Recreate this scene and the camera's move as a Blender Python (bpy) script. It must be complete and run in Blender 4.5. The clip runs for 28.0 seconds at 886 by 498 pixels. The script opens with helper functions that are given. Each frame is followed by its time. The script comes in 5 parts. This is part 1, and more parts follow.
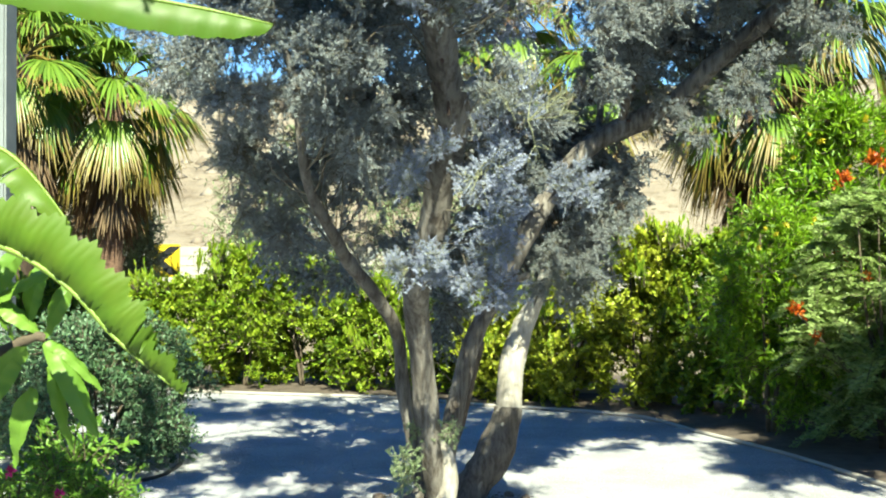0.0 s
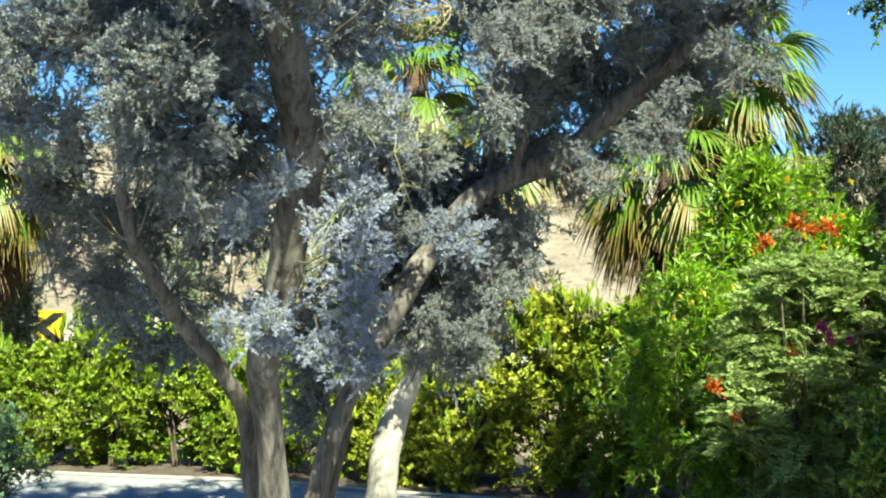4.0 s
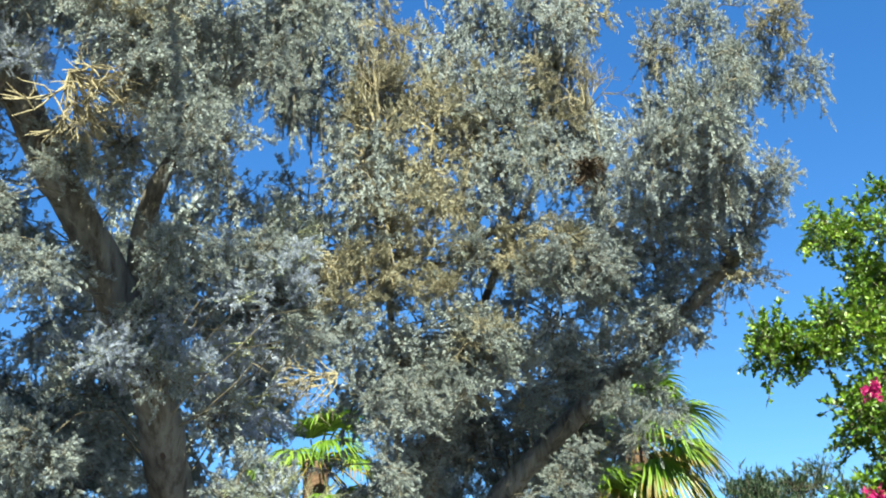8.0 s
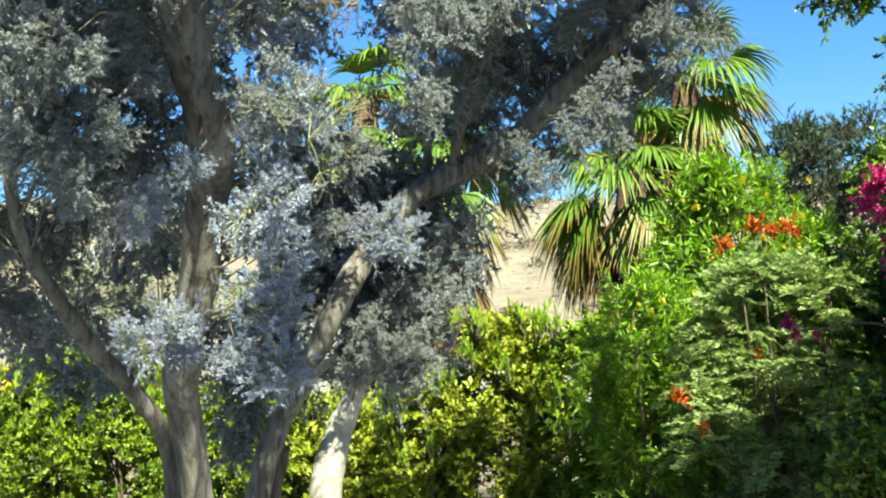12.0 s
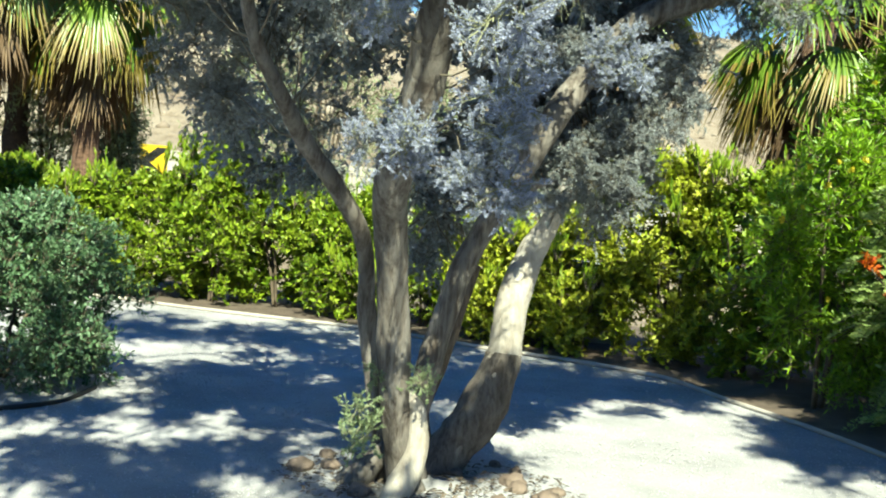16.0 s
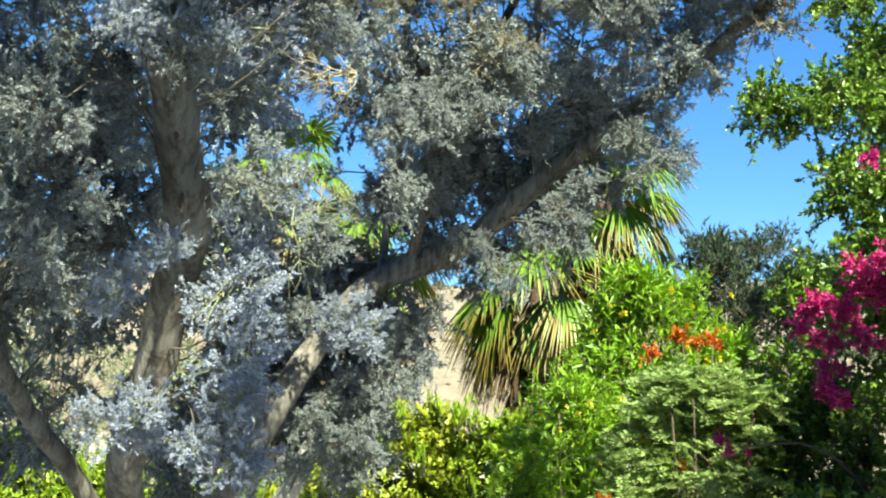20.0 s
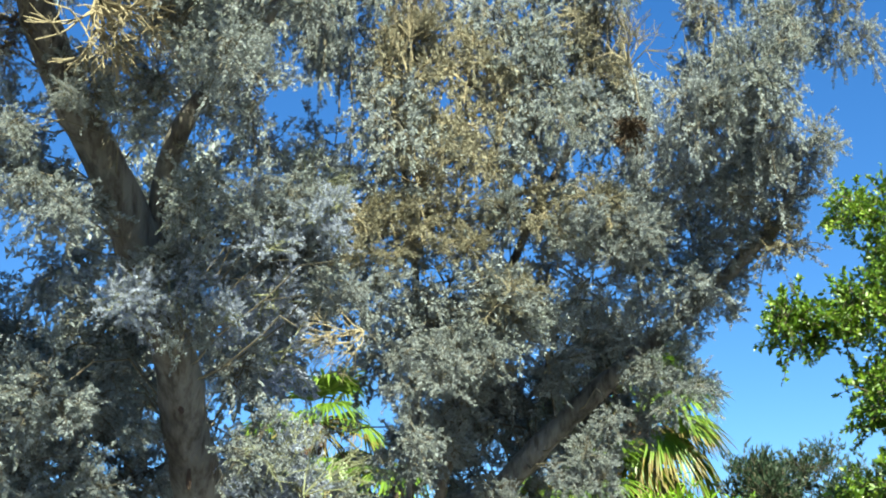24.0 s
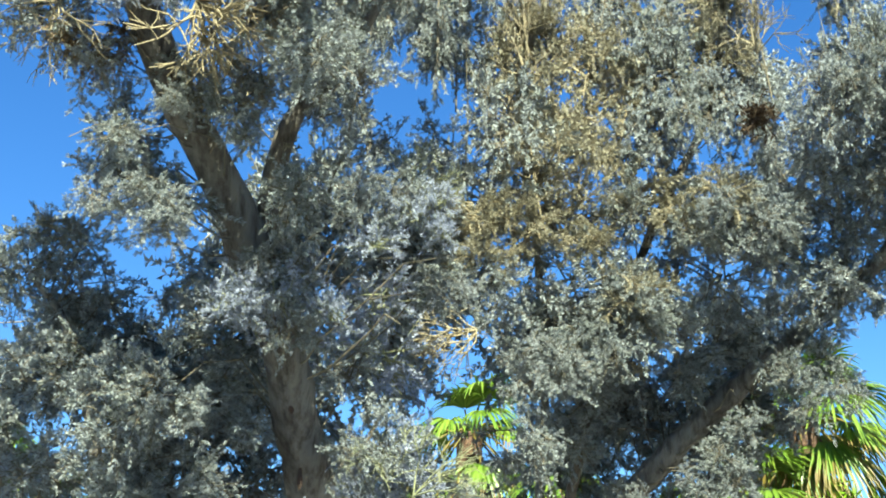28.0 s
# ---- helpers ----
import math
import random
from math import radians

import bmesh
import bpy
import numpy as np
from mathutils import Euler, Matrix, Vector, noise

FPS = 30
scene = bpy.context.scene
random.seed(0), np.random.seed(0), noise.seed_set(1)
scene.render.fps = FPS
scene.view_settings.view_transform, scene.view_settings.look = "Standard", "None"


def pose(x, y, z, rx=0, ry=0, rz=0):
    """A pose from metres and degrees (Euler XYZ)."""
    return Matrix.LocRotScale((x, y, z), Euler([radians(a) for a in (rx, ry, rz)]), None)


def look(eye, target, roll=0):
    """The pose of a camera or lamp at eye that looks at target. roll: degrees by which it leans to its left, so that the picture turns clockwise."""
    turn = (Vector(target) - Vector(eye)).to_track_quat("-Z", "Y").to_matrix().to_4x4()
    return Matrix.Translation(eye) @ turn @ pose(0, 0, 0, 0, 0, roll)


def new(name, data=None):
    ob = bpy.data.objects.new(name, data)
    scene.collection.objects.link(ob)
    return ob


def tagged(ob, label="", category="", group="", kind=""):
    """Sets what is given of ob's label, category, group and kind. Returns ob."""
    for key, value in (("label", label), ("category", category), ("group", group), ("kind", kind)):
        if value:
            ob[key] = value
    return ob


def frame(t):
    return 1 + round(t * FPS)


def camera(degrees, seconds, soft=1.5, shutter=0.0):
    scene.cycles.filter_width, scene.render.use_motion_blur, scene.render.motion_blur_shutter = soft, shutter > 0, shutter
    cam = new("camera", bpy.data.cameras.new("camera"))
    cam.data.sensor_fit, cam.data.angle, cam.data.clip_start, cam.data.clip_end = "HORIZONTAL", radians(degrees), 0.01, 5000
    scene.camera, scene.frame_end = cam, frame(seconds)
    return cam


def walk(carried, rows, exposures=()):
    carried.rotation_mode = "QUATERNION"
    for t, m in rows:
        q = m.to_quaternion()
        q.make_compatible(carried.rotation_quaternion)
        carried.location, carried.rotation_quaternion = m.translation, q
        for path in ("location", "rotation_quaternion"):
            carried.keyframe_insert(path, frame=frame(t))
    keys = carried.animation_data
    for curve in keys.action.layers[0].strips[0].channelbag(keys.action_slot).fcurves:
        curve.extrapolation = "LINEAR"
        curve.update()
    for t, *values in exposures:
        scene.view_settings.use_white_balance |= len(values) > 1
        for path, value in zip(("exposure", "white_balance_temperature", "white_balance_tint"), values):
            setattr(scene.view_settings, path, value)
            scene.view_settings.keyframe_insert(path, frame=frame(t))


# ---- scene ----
cam = camera(42.52, 28.0, soft=2.0)
PATH = [
    (0, pose(-0.304, -1.631, 1.739, 90.39, -0.05, -0.54)),
    (0.5, pose(-0.232, -1.537, 1.730, 90.44, 0.96, 2.98)),
    (1, pose(-0.225, -1.446, 1.719, 90.24, 1.46, 4.67)),
    (1.5, pose(-0.262, -1.274, 1.705, 91.12, -0.06, 7.14)),
    (2, pose(-0.262, -1.149, 1.685, 89.84, -1.05, 3.31)),
    (2.5, pose(-0.209, -1.025, 1.695, 90.81, -0.85, 1.97)),
    (3, pose(-0.085, -0.820, 1.706, 93.73, -1.89, 0.14)),
    (3.5, pose(-0.004, -0.654, 1.719, 93.08, -1.39, -2.79)),
    (5.5, pose(0.212, 0.029, 1.514, 101.32, 0.52, -7.34)),
    (6, pose(0.254, 0.046, 1.526, 102.60, 1.70, -9.50)),
    (6.5, pose(0.193, 0.023, 1.575, 106.26, 3.39, -9.38)),
    (7, pose(0.146, -0.041, 1.603, 110.34, 4.03, -8.68)),
    (7.5, pose(0.143, -0.095, 1.613, 111.85, 4.29, -8.49)),
    (8, pose(0.143, -0.115, 1.618, 113.88, 4.20, -8.24)),
    (8.5, pose(0.161, -0.163, 1.614, 116.20, 3.78, -7.78)),
    (9, pose(0.225, -0.204, 1.602, 113.87, 3.58, -7.90)),
    (9.5, pose(0.269, -0.163, 1.559, 108.24, 3.29, -7.27)),
    (10, pose(0.293, -0.135, 1.520, 103.46, 2.78, -6.75)),
    (10.5, pose(0.303, -0.082, 1.490, 99.14, 2.84, -6.55)),
    (11, pose(0.305, -0.053, 1.481, 97.78, 3.04, -6.69)),
    (11.5, pose(0.287, -0.013, 1.483, 96.51, 2.32, -6.80)),
    (12, pose(0.265, 0.012, 1.489, 96.41, 2.17, -5.95)),
    (12.5, pose(0.231, 0.036, 1.481, 95.77, 2.00, -3.86)),
    (13, pose(0.195, 0.068, 1.485, 95.00, 2.30, -2.11)),
    (13.5, pose(0.150, 0.100, 1.490, 94.33, 2.34, -0.75)),
    (15.5, pose(-0.148, 0.201, 1.530, 89.81, -3.87, -0.00)),
    (16, pose(-0.156, 0.277, 1.511, 87.22, -4.90, 0.11)),
    (16.5, pose(-0.133, 0.239, 1.512, 88.88, -3.39, 0.49)),
    (17, pose(-0.150, 0.267, 1.504, 87.84, -4.22, -0.85)),
    (17.5, pose(-0.161, 0.238, 1.518, 90.01, -3.44, -1.60)),
    (18, pose(-0.161, 0.216, 1.539, 93.22, -3.09, -4.39)),
    (18.5, pose(-0.150, 0.192, 1.540, 93.62, -3.62, -5.06)),
    (19, pose(-0.131, 0.176, 1.538, 93.43, -3.10, -5.80)),
    (19.5, pose(-0.119, 0.160, 1.543, 96.40, -2.60, -8.06)),
    (20, pose(-0.097, 0.107, 1.573, 100.45, -1.43, -12.08)),
    (20.5, pose(-0.086, 0.079, 1.582, 103.10, 0.12, -14.91)),
    (21, pose(-0.088, 0.062, 1.601, 105.69, -0.20, -17.31)),
    (21.5, pose(-0.087, 0.058, 1.615, 107.48, -0.08, -18.09)),
    (23.5, pose(-0.005, 0.139, 1.666, 111.14, 1.45, -12.87)),
    (24, pose(0.018, 0.169, 1.674, 112.28, 2.27, -9.21)),
    (24.5, pose(0.044, 0.183, 1.681, 113.04, 2.01, -7.04)),
    (25, pose(0.052, 0.174, 1.688, 115.08, 1.91, -5.37)),
    (25.5, pose(0.069, 0.192, 1.696, 117.22, 2.08, -3.76)),
    (26, pose(0.080, 0.193, 1.711, 119.49, 2.03, -2.51)),
    (26.5, pose(0.127, 0.176, 1.722, 119.43, 2.05, -2.07)),
    (27, pose(0.161, 0.189, 1.708, 119.30, 1.43, -0.80)),
    (27.5, pose(0.207, 0.238, 1.694, 116.75, 1.33, -0.40)),
    (28, pose(0.257, 0.256, 1.656, 112.93, 0.22, -1.09)),
]
walk(cam, PATH, [(0.0, 1.99, 6500, -2.5), (1.2, 1.99, 6500, -2.5), (2.0, 1.68, 6500, -2.5), (3.5, 1.89, 6500, -2.5), (6.0, 2.0, 6500, -2.5), (7.5, 2.03, 6500, -2.5), (9.2, 2.07, 6500, -2.5), (10.5, 1.91, 6500, -2.5), (13.0, 1.98, 6500, -2.5), (15.5, 1.84, 6500, -2.5), (17.5, 1.86, 6500, -2.5), (19.0, 2.0, 6500, -2.5), (20.5, 2.04, 6500, -2.5), (24.3, 1.98, 6500, -2.5), (26.0, 2.15, 6500, -2.5), (28.0, 2.15, 6500, -2.5)])

# ---- light ----
SUN_TO = Vector((0.11, -1.02, 1.0)).normalized()  # towards the sun: behind the camera, to its right
world = bpy.data.worlds.new("sky")
scene.world = world
world.use_nodes = True
wn = world.node_tree.nodes
sky = wn.new("ShaderNodeTexSky")
sky.sky_type = "NISHITA"
sky.sun_disc = False
sky.sun_elevation = math.asin(SUN_TO.z)
sky.sun_rotation = math.atan2(SUN_TO.x, SUN_TO.y)
sky.air_density, sky.dust_density, sky.ozone_density = 1.0, 0.0, 4.0
wn["Background"].inputs["Strength"].default_value = 0.058
deep = wn.new("ShaderNodeHueSaturation")
deep.inputs["Hue"].default_value = 0.509
deep.inputs["Saturation"].default_value = 1.26
world.node_tree.links.new(sky.outputs["Color"], deep.inputs["Color"])
world.node_tree.links.new(deep.outputs["Color"], wn["Background"].inputs["Color"])
sun_data = bpy.data.lights.new("sun", "SUN")
sun_data.energy, sun_data.angle, sun_data.color = 5.0, radians(0.53), (1.0, 0.955, 0.76)
sun = new("sun", sun_data)
sun.matrix_world = look(SUN_TO * 60, (0, 0, 0))

# ---- materials ----
def tree_of(name):
    m = bpy.data.materials.new(name)
    m.use_nodes = True
    nt = m.node_tree
    return m, nt.nodes, nt.links, nt.nodes["Principled BSDF"]


def ramp(nodes, stops, tone=0.50):
    r = nodes.new("ShaderNodeValToRGB")
    e = r.color_ramp.elements
    while len(e) < len(stops):
        e.new(0.5)
    for k, (p, c) in zip(e, stops):
        k.position, k.color = p, (c[0] * tone, c[1] * tone, c[2] * tone, 1)
    return r


def noise_tex(nodes, links, scale, detail=5, stretch=None, rough=0.6):
    n = nodes.new("ShaderNodeTexNoise")
    n.inputs["Scale"].default_value, n.inputs["Detail"].default_value, n.inputs["Roughness"].default_value = scale, detail, rough
    co = nodes.new("ShaderNodeTexCoord")
    if stretch:
        mp = nodes.new("ShaderNodeMapping")
        mp.inputs["Scale"].default_value = stretch
        links.new(co.outputs["Object"], mp.inputs["Vector"])
        links.new(mp.outputs["Vector"], n.inputs["Vector"])
    else:
        links.new(co.outputs["Object"], n.inputs["Vector"])
    return n


def leaf_material(name, colours, rough=0.5, through_light=0.3, glow_colour=None, spec=0.5, streak=0.0):
    """Leaves: each leaf takes its own shade; some light passes through."""
    m, nodes, links, bsdf = tree_of(name)
    geo = nodes.new("ShaderNodeNewGeometry")
    info = nodes.new("ShaderNodeObjectInfo")
    add = nodes.new("ShaderNodeMath")
    add.operation = "MULTIPLY_ADD"
    links.new(info.outputs["Random"], add.inputs[0])
    add.inputs[1].default_value = 0.35
    links.new(geo.outputs["Random Per Island"], add.inputs[2])
    sc = nodes.new("ShaderNodeMath")
    sc.operation = "MULTIPLY"
    sc.inputs[1].default_value = 1 / 1.35
    links.new(add.outputs[0], sc.inputs[0])
    r = ramp(nodes, [(i / (len(colours) - 1), c) for i, c in enumerate(colours)])
    links.new(sc.outputs[0], r.inputs["Fac"])
    col = r.outputs["Color"]
    if streak:
        n = noise_tex(nodes, links, 9, 3)
        mix = nodes.new("ShaderNodeMix")
        mix.data_type, mix.blend_type = "RGBA", "MULTIPLY"
        mix.inputs[0].default_value = streak
        links.new(col, mix.inputs[6])
        links.new(n.outputs["Color"], mix.inputs[7])
        col = mix.outputs[2]
    links.new(col, bsdf.inputs["Base Color"])
    bsdf.inputs["Roughness"].default_value = rough
    bsdf.inputs["Specular IOR Level"].default_value = spec
    tr = nodes.new("ShaderNodeBsdfTranslucent")
    if glow_colour:
        tr.inputs["Color"].default_value = (*glow_colour, 1)
    else:
        links.new(col, tr.inputs["Color"])
    ms = nodes.new("ShaderNodeMixShader")
    ms.inputs[0].default_value = through_light
    links.new(bsdf.outputs[0], ms.inputs[1])
    links.new(tr.outputs[0], ms.inputs[2])
    links.new(ms.outputs[0], nodes["Material Output"].inputs["Surface"])
    return m


def rough_material(name, stops, scale=6, stretch=None, bump=0.4, bump_scale=30, rough=0.85, dist=0.02, second=None):
    """Mottled matt surface: a broad colour ramp, a second finer one over it, and relief."""
    m, nodes, links, bsdf = tree_of(name)
    n = noise_tex(nodes, links, scale, 6, stretch)
    r = ramp(nodes, stops)
    links.new(n.outputs["Fac"], r.inputs["Fac"])
    col = r.outputs["Color"]
    n2 = noise_tex(nodes, links, bump_scale, 6, stretch, 0.7)
    if second:
        r2 = ramp(nodes, second, 1.0)
        links.new(n2.outputs["Fac"], r2.inputs["Fac"])
        mix = nodes.new("ShaderNodeMix")
        mix.data_type, mix.blend_type = "RGBA", "MULTIPLY"
        mix.inputs[0].default_value = 1
        links.new(col, mix.inputs[6])
        links.new(r2.outputs["Color"], mix.inputs[7])
        col = mix.outputs[2]
    links.new(col, bsdf.inputs["Base Color"])
    bsdf.inputs["Roughness"].default_value = rough
    b = nodes.new("ShaderNodeBump")
    b.inputs["Strength"].default_value, b.inputs["Distance"].default_value = bump, dist
    links.new(n2.outputs["Fac"], b.inputs["Height"])
    links.new(b.outputs["Normal"], bsdf.inputs["Normal"])
    return m


M_SILVER = leaf_material("silver_leaf", [(0.25, 0.28, 0.22), (0.36, 0.40, 0.38), (0.45, 0.495, 0.51), (0.52, 0.57, 0.61), (0.60, 0.65, 0.70)], 0.75, 0.16, spec=0.1)
M_SILVERYOUNG = leaf_material("young_silver_leaf", [(0.32, 0.37, 0.38), (0.50, 0.56, 0.70), (0.62, 0.68, 0.90), (0.76, 0.82, 1.05)], 0.7, 0.18, spec=0.12)
M_GREENTWIG = rough_material("green_twig", [(0.3, (0.34, 0.37, 0.20)), (0.7, (0.52, 0.53, 0.32))], 20)
M_TANLEAF = leaf_material("dry_silver_leaf", [(0.28, 0.26, 0.17), (0.42, 0.39, 0.27), (0.54, 0.50, 0.38)], 0.6, 0.25)
M_TWIG = rough_material("twig_bark", [(0.3, (0.17, 0.145, 0.10)), (0.7, (0.30, 0.26, 0.19))], 20)
M_DRYTWIG = rough_material("dry_twig", [(0.3, (0.36, 0.295, 0.18)), (0.7, (0.56, 0.47, 0.30))], 20)
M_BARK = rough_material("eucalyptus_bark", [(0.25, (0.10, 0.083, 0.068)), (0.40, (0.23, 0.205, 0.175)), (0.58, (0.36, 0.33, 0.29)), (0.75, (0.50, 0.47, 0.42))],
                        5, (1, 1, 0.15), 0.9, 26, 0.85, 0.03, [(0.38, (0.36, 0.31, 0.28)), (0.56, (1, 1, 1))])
# darker, browner copy of the bark: shade on inner limbs put into the colour
M_BARKSHADE = rough_material("shaded_bark", [(0.25, (0.07, 0.052, 0.038)), (0.40, (0.155, 0.12, 0.09)), (0.58, (0.25, 0.20, 0.15)), (0.75, (0.36, 0.31, 0.25))],
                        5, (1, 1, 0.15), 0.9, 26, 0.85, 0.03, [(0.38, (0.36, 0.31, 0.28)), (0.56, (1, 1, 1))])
# old bark, its dark tone also standing for shade low on the stem
M_BARKDARK = rough_material("old_shaded_bark", [(0.25, (0.10, 0.085, 0.07)), (0.45, (0.24, 0.21, 0.18)), (0.7, (0.40, 0.36, 0.31))], 6, (1, 1, 0.3), 0.9, 30, 0.9, 0.03, [(0.36, (0.4, 0.36, 0.33)), (0.56, (1, 1, 1))])
M_HOLE = rough_material("knot_wood", [(0.3, (0.03, 0.018, 0.012)), (0.7, (0.10, 0.05, 0.03))], 30)
M_HEDGE = leaf_material("hedge_leaf", [(0.10, 0.22, 0.012), (0.25, 0.41, 0.02), (0.40, 0.56, 0.03), (0.58, 0.70, 0.07)], 0.45, 0.25, spec=0.4)
# lighter, yellower copy of the hedge leaf: stronger sun put into the colour
M_LITHEDGE = leaf_material("sunlit_hedge_leaf", [(0.25, 0.36, 0.02), (0.46, 0.58, 0.03), (0.64, 0.72, 0.06), (0.82, 0.86, 0.12)], 0.45, 0.28, spec=0.4)
M_SHRUB_STEM = rough_material("shrub_stem", [(0.3, (0.10, 0.075, 0.05)), (0.7, (0.22, 0.17, 0.11))], 15)
M_BLUEBUSH = leaf_material("grey_green_leaf", [(0.07, 0.17, 0.06), (0.14, 0.29, 0.12), (0.24, 0.42, 0.21), (0.36, 0.54, 0.33)], 0.5, 0.25)
M_TECOMA = leaf_material("bright_narrow_leaf", [(0.16, 0.38, 0.01), (0.32, 0.60, 0.015), (0.50, 0.78, 0.04)], 0.45, 0.3)
M_YELLOW = leaf_material("yellow_flower", [(0.88, 0.74, 0.02), (0.95, 0.88, 0.06)], 0.5, 0.3)
M_FERNLEAF = leaf_material("feathery_leaf", [(0.30, 0.46, 0.10), (0.48, 0.66, 0.18), (0.66, 0.82, 0.32)], 0.6, 0.4)
M_ORANGE = leaf_material("orange_flower", [(0.72, 0.07, 0.01), (0.85, 0.18, 0.01), (0.9, 0.32, 0.02)], 0.5, 0.3)
M_BOUG = leaf_material("vine_leaf", [(0.07, 0.17, 0.012), (0.15, 0.30, 0.02), (0.26, 0.43, 0.03), (0.40, 0.56, 0.05)], 0.4, 0.2, spec=0.6)
M_PINK = leaf_material("magenta_bract", [(0.62, 0.01, 0.16), (0.86, 0.02, 0.30), (0.95, 0.06, 0.45)], 0.5, 0.35)
M_OLEANDER = leaf_material("dark_narrow_leaf", [(0.035, 0.07, 0.035), (0.06, 0.11, 0.055), (0.10, 0.16, 0.08)], 0.45, 0.2)
M_PALO = leaf_material("pale_feathery_leaf", [(0.28, 0.40, 0.17), (0.42, 0.55, 0.27), (0.56, 0.68, 0.38)], 0.6, 0.3)
M_FROND = leaf_material("palm_frond_green", [(0.12, 0.24, 0.025), (0.24, 0.41, 0.045), (0.40, 0.54, 0.08)], 0.35, 0.3)
M_FRONDTIP = leaf_material("palm_frond_yellow", [(0.28, 0.22, 0.04), (0.42, 0.33, 0.06), (0.30, 0.18, 0.07)], 0.5, 0.3)
M_DEADFROND = leaf_material("palm_frond_dead", [(0.14, 0.08, 0.035), (0.24, 0.15, 0.07), (0.36, 0.25, 0.12)], 0.7, 0.15)
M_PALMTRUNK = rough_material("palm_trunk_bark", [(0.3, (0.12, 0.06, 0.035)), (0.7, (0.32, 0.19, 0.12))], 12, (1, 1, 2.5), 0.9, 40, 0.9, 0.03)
# darker copy of the palm bark: shade on the rear trunks as colour
M_PALMSHADE = rough_material("palm_trunk_shaded_bark", [(0.3, (0.05, 0.032, 0.02)), (0.7, (0.13, 0.085, 0.055))], 12, (1, 1, 2.5), 0.9, 40, 0.9, 0.03)
M_BANANA = leaf_material("broad_leaf_green", [(0.15, 0.30, 0.03), (0.25, 0.42, 0.045)], 0.45, 0.35, spec=0.25, streak=0.3)
M_BANANARIB = rough_material("broad_leaf_rib", [(0.3, (0.22, 0.36, 0.04)), (0.7, (0.32, 0.46, 0.06))], 8, rough=0.4)
M_PLUM = leaf_material("lance_leaf_green", [(0.14, 0.34, 0.04), (0.24, 0.46, 0.06), (0.34, 0.58, 0.09)], 0.45, 0.35, spec=0.3)
M_GRAVEL = rough_material("gravel_bed", [(0.3, (0.43, 0.43, 0.435)), (0.55, (0.61, 0.615, 0.63)), (0.75, (0.74, 0.745, 0.76))], 1.3, None, 0.5, 60, 0.95, 0.015,
                          [(0.3, (0.8, 0.8, 0.82)), (0.6, (1, 1, 1))])
M_STONE = leaf_material("gravel_stone", [(0.52, 0.51, 0.51), (0.66, 0.655, 0.66), (0.77, 0.77, 0.775), (0.88, 0.87, 0.87)], 0.9, 0.0)
M_ROCK = rough_material("brown_rock", [(0.3, (0.17, 0.12, 0.09)), (0.7, (0.36, 0.28, 0.22))], 6, None, 0.8, 25)
M_SOIL = rough_material("soil", [(0.3, (0.10, 0.075, 0.055)), (0.7, (0.22, 0.17, 0.13))], 6, None, 0.8, 30)
M_STUCCO = rough_material("white_stucco", [(0.3, (0.74, 0.74, 0.72)), (0.7, (0.82, 0.82, 0.80))], 2, None, 0.35, 90, 0.9, 0.006)
M_STUCCOGREY = rough_material("grey_stucco", [(0.3, (0.30, 0.34, 0.34)), (0.7, (0.42, 0.46, 0.46))], 3, None, 0.6, 70, 0.95, 0.01, [(0.35, (0.75, 0.75, 0.75)), (0.6, (1, 1, 1))])
M_DESERT = rough_material("desert_soil", [(0.3, (0.31, 0.24, 0.17)), (0.55, (0.45, 0.375, 0.275)), (0.75, (0.55, 0.475, 0.37))], 0.25, None, 0.8, 2.2, 0.95, 0.3,
                          [(0.32, (0.6, 0.56, 0.5)), (0.5, (1, 1, 1))])
M_BOULDER = leaf_material("desert_boulder", [(0.22, 0.17, 0.12), (0.36, 0.29, 0.22), (0.50, 0.43, 0.34)], 0.9, 0.0)
M_SCRUB = leaf_material("desert_scrub", [(0.13, 0.12, 0.06), (0.20, 0.18, 0.10), (0.27, 0.24, 0.15)], 0.8, 0.1)
M_ASPHALT = rough_material("asphalt", [(0.3, (0.10, 0.10, 0.10)), (0.7, (0.16, 0.155, 0.15))], 3, None, 0.4, 60)
M_BLOCK = rough_material("pale_block", [(0.3, (0.56, 0.51, 0.43)), (0.7, (0.70, 0.66, 0.58))], 2, None, 0.4, 40)
M_SIGNYELLOW = rough_material("sign_yellow", [(0.3, (0.83, 0.60, 0.02)), (0.7, (0.88, 0.66, 0.03))], 4, None, 0.05, 40, 0.4)
M_SIGNBLACK = rough_material("sign_black", [(0.3, (0.015, 0.015, 0.015)), (0.7, (0.025, 0.025, 0.025))], 4, None, 0.05, 40, 0.4)
M_STEEL = rough_material("galvanised_post", [(0.3, (0.35, 0.36, 0.37)), (0.7, (0.48, 0.49, 0.50))], 10, None, 0.1, 60, 0.45)
M_HOSE = rough_material("black_edging", [(0.3, (0.015, 0.015, 0.015)), (0.7, (0.03, 0.03, 0.03))], 10, None, 0.2, 60, 0.5)
M_LITTER = leaf_material("leaf_litter", [(0.10, 0.075, 0.055), (0.18, 0.14, 0.10), (0.30, 0.25, 0.19)], 0.8, 0.0)
# peeled bark, made paler still to stand for the sun on it
M_BARKPALE = rough_material("peeled_sunlit_bark", [(0.25, (0.30, 0.26, 0.21)), (0.38, (0.52, 0.47, 0.40)), (0.52, (0.72, 0.67, 0.58)), (0.75, (0.86, 0.82, 0.74))],
                        4, (1, 1, 0.3), 0.8, 26, 0.8, 0.02, [(0.3, (0.62, 0.57, 0.52)), (0.55, (1, 1, 1))])
